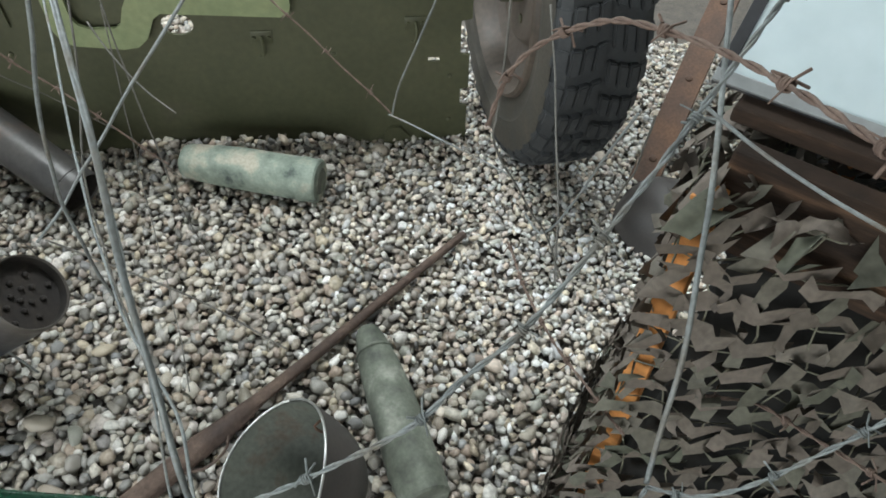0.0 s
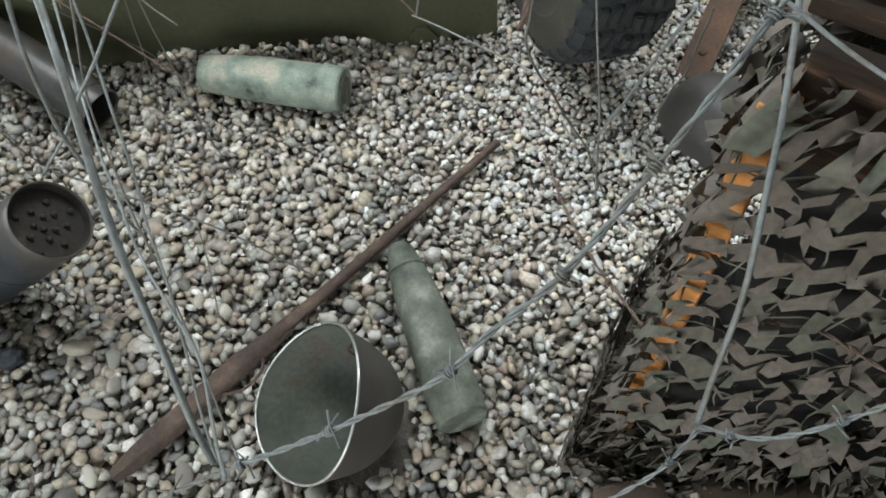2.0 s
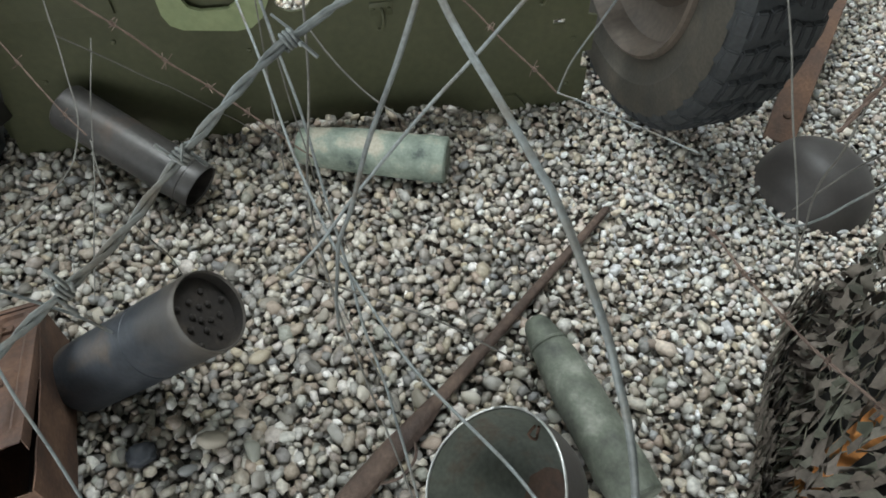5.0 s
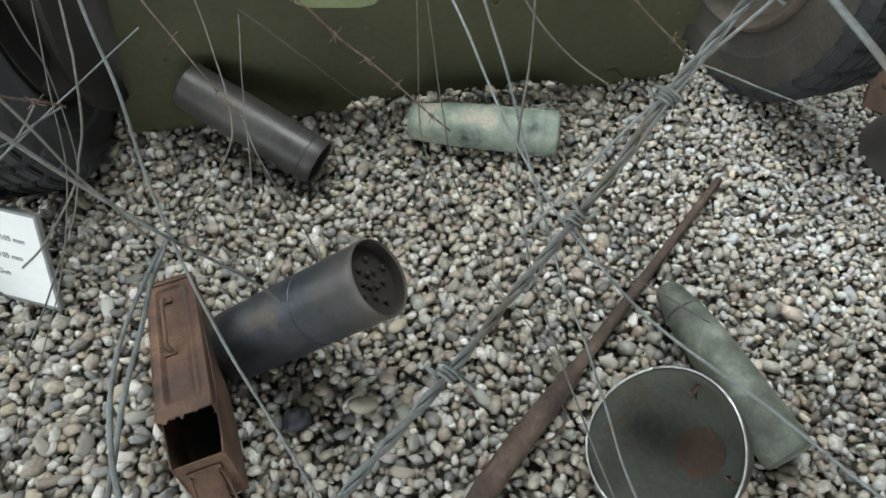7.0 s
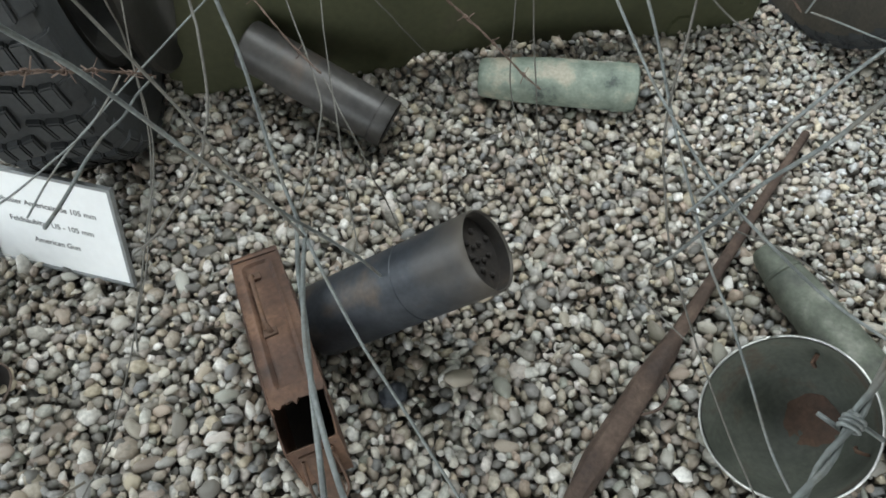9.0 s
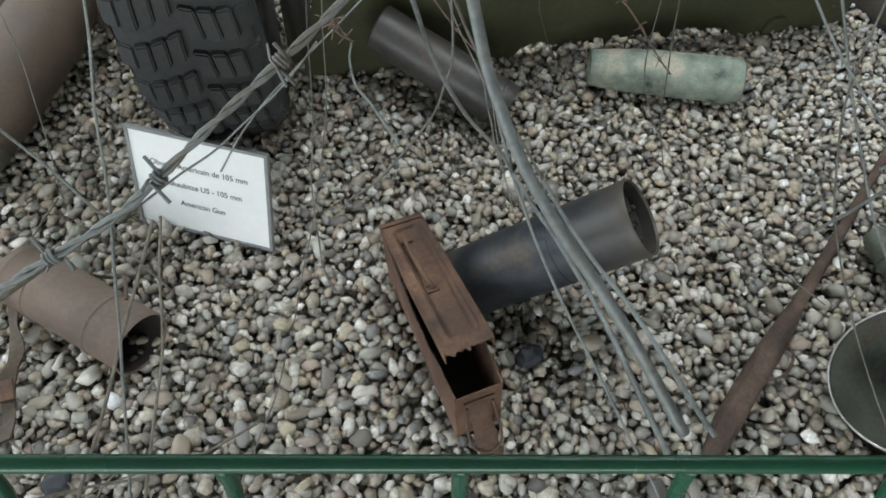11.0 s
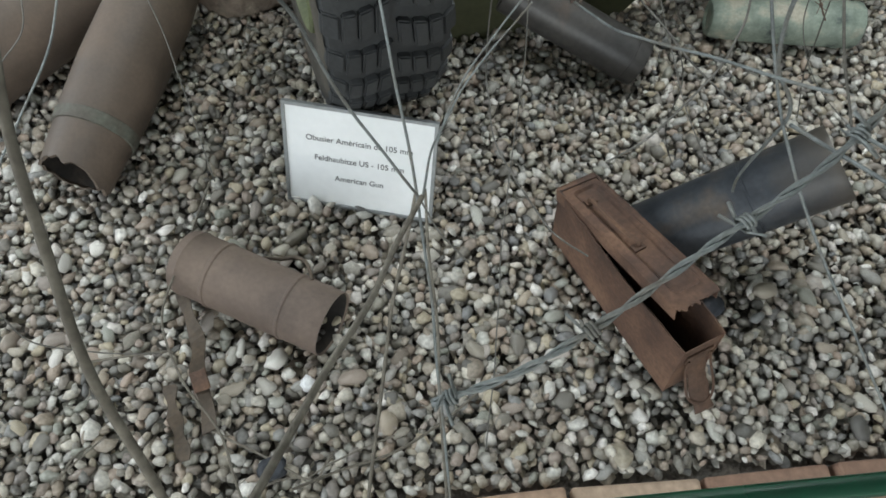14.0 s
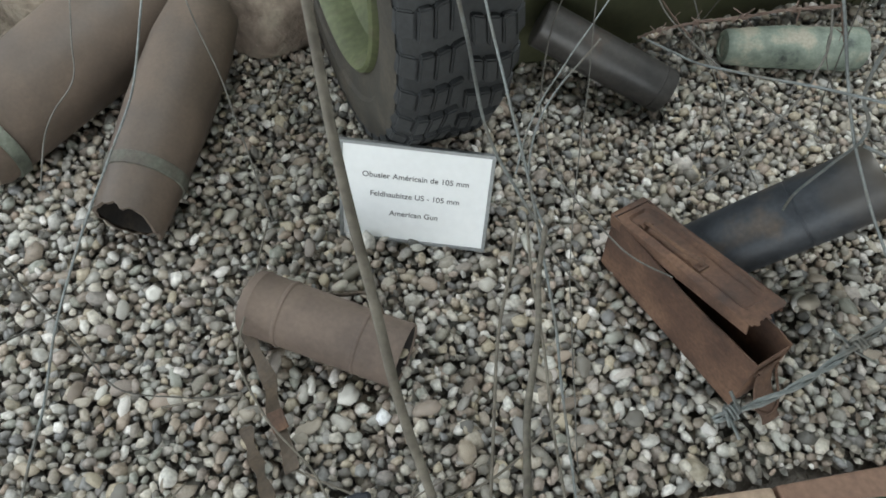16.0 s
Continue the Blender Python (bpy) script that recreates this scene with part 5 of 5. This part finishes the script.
wire_run("stem", 3.2, [(-0.32, 0.749, 1.018), (-0.299, 0.612, 0.938), (-0.29, 0.554, 0.904), (-0.279, 0.504, 0.861), (-0.268, 0.455, 0.806), (-0.25, 0.405, 0.73), (-0.219, 0.319, 0.599)])
wire_run("smooth", 1.5, [(-0.818, 1.557, 0.377), (-0.829, 1.429, 0.282), (-0.834, 1.372, 0.24), (-0.866, 1.308, 0.216), (-0.886, 1.244, 0.187), (-0.893, 1.178, 0.153)])
wire_run("smooth", 1.4, [(-0.615, 1.46, 0.446), (-0.569, 1.363, 0.328), (-0.545, 1.312, 0.266), (-0.526, 1.252, 0.205), (-0.504, 1.187, 0.145), (-0.48, 1.116, 0.089)])
wire_run("smooth", 1.6, [(0.19, 1.32, 0.484), (0.09, 1.204, 0.437), (0.045, 1.152, 0.416), (-0.001, 1.101, 0.397), (-0.034, 1.042, 0.375), (-0.06, 0.98, 0.355)])
wire_run("smooth", 1.2, [(0.319, 1.431, 0.432), (0.342, 1.292, 0.356), (0.353, 1.224, 0.319), (0.366, 1.153, 0.286), (0.381, 1.081, 0.259), (0.397, 1.008, 0.237)])
wire_run("smooth", 1.5, [(1.4, 1.305, 0.652), (1.421, 1.19, 0.542), (1.429, 1.146, 0.5), (1.435, 1.099, 0.461), (1.439, 1.049, 0.423), (1.442, 0.996, 0.387)])
wire_run("smooth", 1.2, [(0.404, 1.235, 0.579), (0.426, 1.328, 0.45), (0.455, 1.451, 0.279), (0.504, 1.561, 0.097), (0.573, 1.556, 0.006)])
wire_run("rusty", 1.4, [(0.187, 0.841, 0.768), (0.163, 0.957, 0.66), (0.151, 1.015, 0.606), (0.144, 1.071, 0.547), (0.142, 1.126, 0.483)])
wire_run("smooth", 1.7, [(0.141, 1.119, 0.494), (0.158, 1.017, 0.544), (0.182, 0.923, 0.6), (0.214, 0.836, 0.659), (0.261, 0.709, 0.745)])
wire_run("smooth", 1.8, [(-0.58, 1.378, 0.587), (-0.606, 1.243, 0.505), (-0.627, 1.135, 0.439), (-0.666, 1.019, 0.393), (-0.7, 0.901, 0.362), (-0.715, 0.781, 0.347), (-0.706, 0.66, 0.355), (-0.695, 0.554, 0.38), (-0.679, 0.399, 0.417)])
wire_run("smooth", 1.3, [(-0.7, 0.776, 0.658), (-0.713, 0.791, 0.499), (-0.723, 0.803, 0.376), (-0.704, 0.78, 0.287), (-0.672, 0.743, 0.211), (-0.607, 0.748, 0.148), (-0.53, 0.765, 0.092)])
wire_run("smooth", 1.2, [(-0.719, 0.803, 0.341), (-0.721, 0.754, 0.397), (-0.717, 0.709, 0.454), (-0.708, 0.61, 0.579)])
wire_run("barbed", 1.5, [(1.499, 0.629, 0.549), (1.481, 0.61, 0.508), (1.454, 0.596, 0.469), (1.42, 0.582, 0.432)])
wire_run("rusty", 2.0, [(1.326, 0.918, 0.723), (1.344, 0.914, 0.793), (1.381, 0.893, 0.846), (1.421, 0.858, 0.883), (1.458, 0.817, 0.898), (1.488, 0.775, 0.909), (1.509, 0.731, 0.918), (1.524, 0.686, 0.928), (1.532, 0.643, 0.94), (1.56, 0.491, 0.982)])
wire_run("smooth", 1.6, [(1.488, 0.809, 0.846), (1.529, 0.771, 0.835), (1.567, 0.734, 0.831), (1.6, 0.699, 0.833), (1.71, 0.583, 0.84)])
wire_run("rusty", 1.6, [(1.578, 0.797, 0.437), (1.613, 0.782, 0.471), (1.641, 0.759, 0.501), (1.662, 0.726, 0.524), (1.679, 0.693, 0.547), (1.741, 0.572, 0.631)])
wire_run("rusty", 1.6, [(1.374, 1.161, 0.293), (1.407, 1.016, 0.336), (1.444, 0.919, 0.353), (1.486, 0.838, 0.373), (1.521, 0.764, 0.402)])
wire_run("smooth", 1.2, [(1.338, 0.932, 0.915), (1.335, 0.916, 0.756), (1.334, 0.911, 0.706), (1.369, 0.96, 0.6), (1.417, 1.009, 0.472), (1.464, 1.041, 0.334)])
wire_run("smooth", 1.6, [(1.388, 1.086, 0.437), (1.408, 1.031, 0.46), (1.425, 1.005, 0.502), (1.438, 0.991, 0.552), (1.447, 0.975, 0.6), (1.475, 0.925, 0.749)])
wire_run("smooth", 1.5, [(1.518, 1.203, 0.292), (1.535, 1.156, 0.428), (1.535, 1.1, 0.554), (1.522, 1.034, 0.667)])
wire_run("stem", 2.4, [(-0.183, 0.373, 0.223), (-0.159, 0.521, 0.278), (-0.142, 0.627, 0.317), (-0.122, 0.732, 0.371), (-0.093, 0.828, 0.44)])
wire_run("stem", 2.0, [(-0.063, 0.356, 0.244), (-0.067, 0.508, 0.292), (-0.07, 0.618, 0.327), (-0.074, 0.728, 0.379), (-0.082, 0.832, 0.446)])
wire_run("stem", 2.2, [(-0.275, 0.515, 0.211), (-0.213, 0.546, 0.173), (-0.143, 0.574, 0.138), (-0.075, 0.62, 0.112), (-0.006, 0.676, 0.096)])
wire_run("stem", 2.0, [(-0.288, 0.387, 0.146), (-0.361, 0.528, 0.126), (-0.412, 0.627, 0.112), (-0.482, 0.722, 0.113), (-0.529, 0.832, 0.108), (-0.513, 0.97, 0.092), (-0.49, 1.115, 0.091)])

wire_run("stem", 1.6, [(-0.697, 0.576, 0.014), (-0.658, 0.613, 0.020), (-0.623, 0.655, 0.014)])
wire_run("stem", 1.9, [(-0.685, 0.584, 0.014), (-0.669, 0.616, 0.020), (-0.647, 0.637, 0.014)])
wire_run("stem", 2.2, [(-0.471, 0.672, 0.014), (-0.423, 0.640, 0.020), (-0.375, 0.617, 0.014), (-0.288, 0.567, 0.020)])
wire_run("stem", 1.6, [(-0.284, 0.568, 0.014), (-0.234, 0.596, 0.020), (-0.142, 0.635, 0.014)])
wire_run("stem", 1.9, [(-0.271, 0.563, 0.014), (-0.257, 0.592, 0.020), (-0.245, 0.611, 0.014)])
wire_run("stem", 2.2, [(-0.678, 0.787, 0.014), (-0.617, 0.790, 0.020), (-0.542, 0.800, 0.014)])
wire_run("stem", 1.6, [(-0.378, 0.545, 0.014), (-0.351, 0.560, 0.020), (-0.308, 0.573, 0.014), (-0.270, 0.566, 0.020)])

# ---- kerb bricks ----
kerb = thing("kerb", pose(0, 0, 0), "row of weathered terracotta bricks edging the pebbles", "kerb", kind="structure")
rng = random.Random(5)
brick_mesh = []
for k in range(4):
    bm = bmesh.new()
    box(bm, -0.106, 0.106, -0.055, 0.055, -0.12, 0.0, 0.006)
    for v in bm.verts:
        v.co += Vector((noise.noise(v.co * 30 + Vector((k, 0, 0))), noise.noise(v.co * 30 + Vector((0, k, 3))), noise.noise(v.co * 25 + Vector((7, 0, k))))) * 0.003
    me = bpy.data.meshes.new("brick")
    bm.to_mesh(me)
    bm.free()
    me.materials.append(M_BRICK)
    brick_mesh.append(me)
for k in range(34):
    x = -3.3 + k * 0.222
    y = 0.478 + 0.048 * x
    if y < 0.40:
        y = 0.40
    ob = new("brick", brick_mesh[k % 4])
    ob.parent = kerb
    ob.matrix_basis = pose(x, y, 0.004 + rng.uniform(-0.008, 0.008), rng.uniform(-2, 2), rng.uniform(-2, 2), 2.7 + rng.uniform(-1.5, 1.5))

# ---- pebbles ----
ico = bmesh.new()
bmesh.ops.create_icosphere(ico, subdivisions=2, radius=1.0)
ICO2_V = np.array([v.co[:] for v in ico.verts])
ICO2_F = np.array([[v.index for v in f.verts] for f in ico.faces])
ico.free()
ico = bmesh.new()
bmesh.ops.create_icosphere(ico, subdivisions=1, radius=1.0)
ICO1_V = np.array([v.co[:] for v in ico.verts])
ICO1_F = np.array([[v.index for v in f.verts] for f in ico.faces])
ico.free()


def pebble_shapes(rng, V, count):
    """Rounded, flattened and slightly lopsided stones."""
    out = []
    for k in range(count):
        P = V.copy()
        for q in range(10):
            d = rng.normal(size=3)
            d /= np.linalg.norm(d)
            over = np.clip(P @ d - rng.uniform(0.50, 0.84), 0, None)
            P -= over[:, None] * d * 0.96
        P *= 1.30
        out.append(P * np.array([rng.uniform(1.0, 1.25), rng.uniform(0.62, 0.95), rng.uniform(0.45, 0.78)]))
    return out


def rotations(rng, n, tilt):
    a, b, c = rng.uniform(0, 2 * np.pi, n), rng.normal(0, tilt, n), rng.normal(0, tilt, n)
    ca, sa, cb, sb, cc, sc = np.cos(a), np.sin(a), np.cos(b), np.sin(b), np.cos(c), np.sin(c)
    o, z = np.ones(n), np.zeros(n)
    Rz = np.stack([ca, -sa, z, sa, ca, z, z, z, o], 1).reshape(-1, 3, 3)
    Ry = np.stack([cb, z, sb, z, o, z, -sb, z, cb], 1).reshape(-1, 3, 3)
    Rx = np.stack([o, z, z, z, cc, -sc, z, sc, cc], 1).reshape(-1, 3, 3)
    return Rx @ Ry @ Rz


def field(rng, x0, x1, y0, y1, step, jit):
    gx, gy = np.meshgrid(np.arange(x0, x1, step), np.arange(y0, y1, step * 0.9))
    gx = gx + (np.arange(gx.shape[0])[:, None] % 2) * step / 2
    p = np.stack([gx.ravel(), gy.ravel()], 1)
    return p + rng.uniform(-jit, jit, p.shape) * step


prng = np.random.default_rng(12)
OCTA_V = np.array([(1, 0, 0), (-1, 0, 0), (0, 1, 0), (0, -1, 0), (0, 0, 1), (0.7, 0.7, 0.45), (-0.7, 0.7, 0.45), (-0.7, -0.7, 0.45), (0.7, -0.7, 0.45)])
ICO0_F = np.array([(0, 5, 4), (5, 2, 4), (2, 6, 4), (6, 1, 4), (1, 7, 4), (7, 3, 4), (3, 8, 4), (8, 0, 4)])
SHAPES1, SHAPES2 = pebble_shapes(prng, ICO1_V, 40), pebble_shapes(prng, ICO2_V, 12)
SHAPES0 = pebble_shapes(prng, OCTA_V, 12)


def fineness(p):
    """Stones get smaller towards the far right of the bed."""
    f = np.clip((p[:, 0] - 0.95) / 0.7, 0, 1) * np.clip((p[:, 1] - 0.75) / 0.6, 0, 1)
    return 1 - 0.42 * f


def pebble_bed(name, p, size, zc, spread, tilt, label, material, faces=None, shapes=None):
    faces, shapes = ICO1_F if faces is None else faces, SHAPES1 if shapes is None else shapes
    n = len(p)
    R = rotations(prng, n, tilt)
    pick = prng.integers(0, len(shapes), n)
    S = np.array(shapes)[pick] * size[:, None, None]
    V = np.einsum("nij,nvj->nvi", R, S)
    z = zc + prng.uniform(-spread, spread, n)
    V += np.stack([p[:, 0], p[:, 1], z], 1)[:, None, :]
    nv = len(shapes[0])
    F = (faces[None] + (np.arange(n) * nv)[:, None, None]).reshape(-1, 3)
    me = bpy.data.meshes.new(name)
    me.from_pydata(V.reshape(-1, 3), [], F)
    me.polygons.foreach_set("use_smooth", np.ones(len(F), dtype=bool))
    me.materials.append(material)
    return tagged(new(name, me), label, "pebbles", kind="stuff")


def keep_out(p):
    """Leave out what would lie under the crate and net, and beyond the kerb."""
    under = (p[:, 0] > 1.60) & (p[:, 1] < 0.98)
    pot = (p[:, 0] - 1.085) ** 2 + (p[:, 1] - 0.79) ** 2 < 0.105 ** 2
    return ~under & ~pot & (p[:, 1] > 0.548 + 0.048 * p[:, 0])


p = field(prng, -1.45, 2.45, 0.48, 2.35, 0.0180, 0.42)
p = p[keep_out(p)]
size = np.exp(prng.normal(math.log(0.0104), 0.25, len(p))) * fineness(p)
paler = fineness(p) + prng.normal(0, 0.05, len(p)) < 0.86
pebble_bed("pebbles", p[~paler], size[~paler], -0.004, 0.0065, 0.6, "rounded grey and beige river pebbles covering the ground", M_PEBBLES)
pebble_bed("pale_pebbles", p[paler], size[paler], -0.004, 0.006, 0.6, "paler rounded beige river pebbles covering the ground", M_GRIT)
p = field(prng, -1.45, 2.45, 0.48, 2.35, 0.0200, 0.45)
p = p[keep_out(p)]
pebble_bed("deep_pebbles", p, np.exp(prng.normal(math.log(0.0100), 0.2, len(p))), -0.021, 0.003, 0.4, "lower layer of rounded river pebbles", M_PEBBLES, ICO0_F, SHAPES0)
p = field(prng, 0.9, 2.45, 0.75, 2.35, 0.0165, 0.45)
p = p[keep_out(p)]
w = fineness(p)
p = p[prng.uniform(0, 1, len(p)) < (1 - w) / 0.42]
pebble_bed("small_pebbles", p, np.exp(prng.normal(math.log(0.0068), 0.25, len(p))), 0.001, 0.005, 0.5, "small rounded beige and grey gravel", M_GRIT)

bed = thing("loose_pebbles", pose(0, 0, 0), "larger loose pebbles lying on top of the bed", "pebbles", kind="structure")
meshes = []
for S in SHAPES2[:10]:
    me = bpy.data.meshes.new("pebble")
    me.from_pydata(S[:, :], [], ICO2_F)
    me.polygons.foreach_set("use_smooth", np.ones(len(ICO2_F), dtype=bool))
    me.materials.append(M_PEBBLE)
    meshes.append(me)
for k in range(290):
    x, y = prng.uniform(-0.9, 1.5), prng.uniform(0.62, 1.2)
    if (x - 1.085) ** 2 + (y - 0.79) ** 2 < 0.013 or (abs((x - 0.208) * 0.882 + (y - 1.036) * 0.470) < 0.06 and 0.7 < y < 1.07):
        continue
    ob = new("pebble", meshes[k % 10])
    ob.parent = bed
    s = float(np.exp(prng.normal(math.log(0.0140), 0.18)))
    ob.matrix_basis = pose(x, y, 0.003 + prng.uniform(-0.003, 0.003), prng.normal(0, 15), prng.normal(0, 15), prng.uniform(0, 360)) @ Matrix.Scale(s, 4)
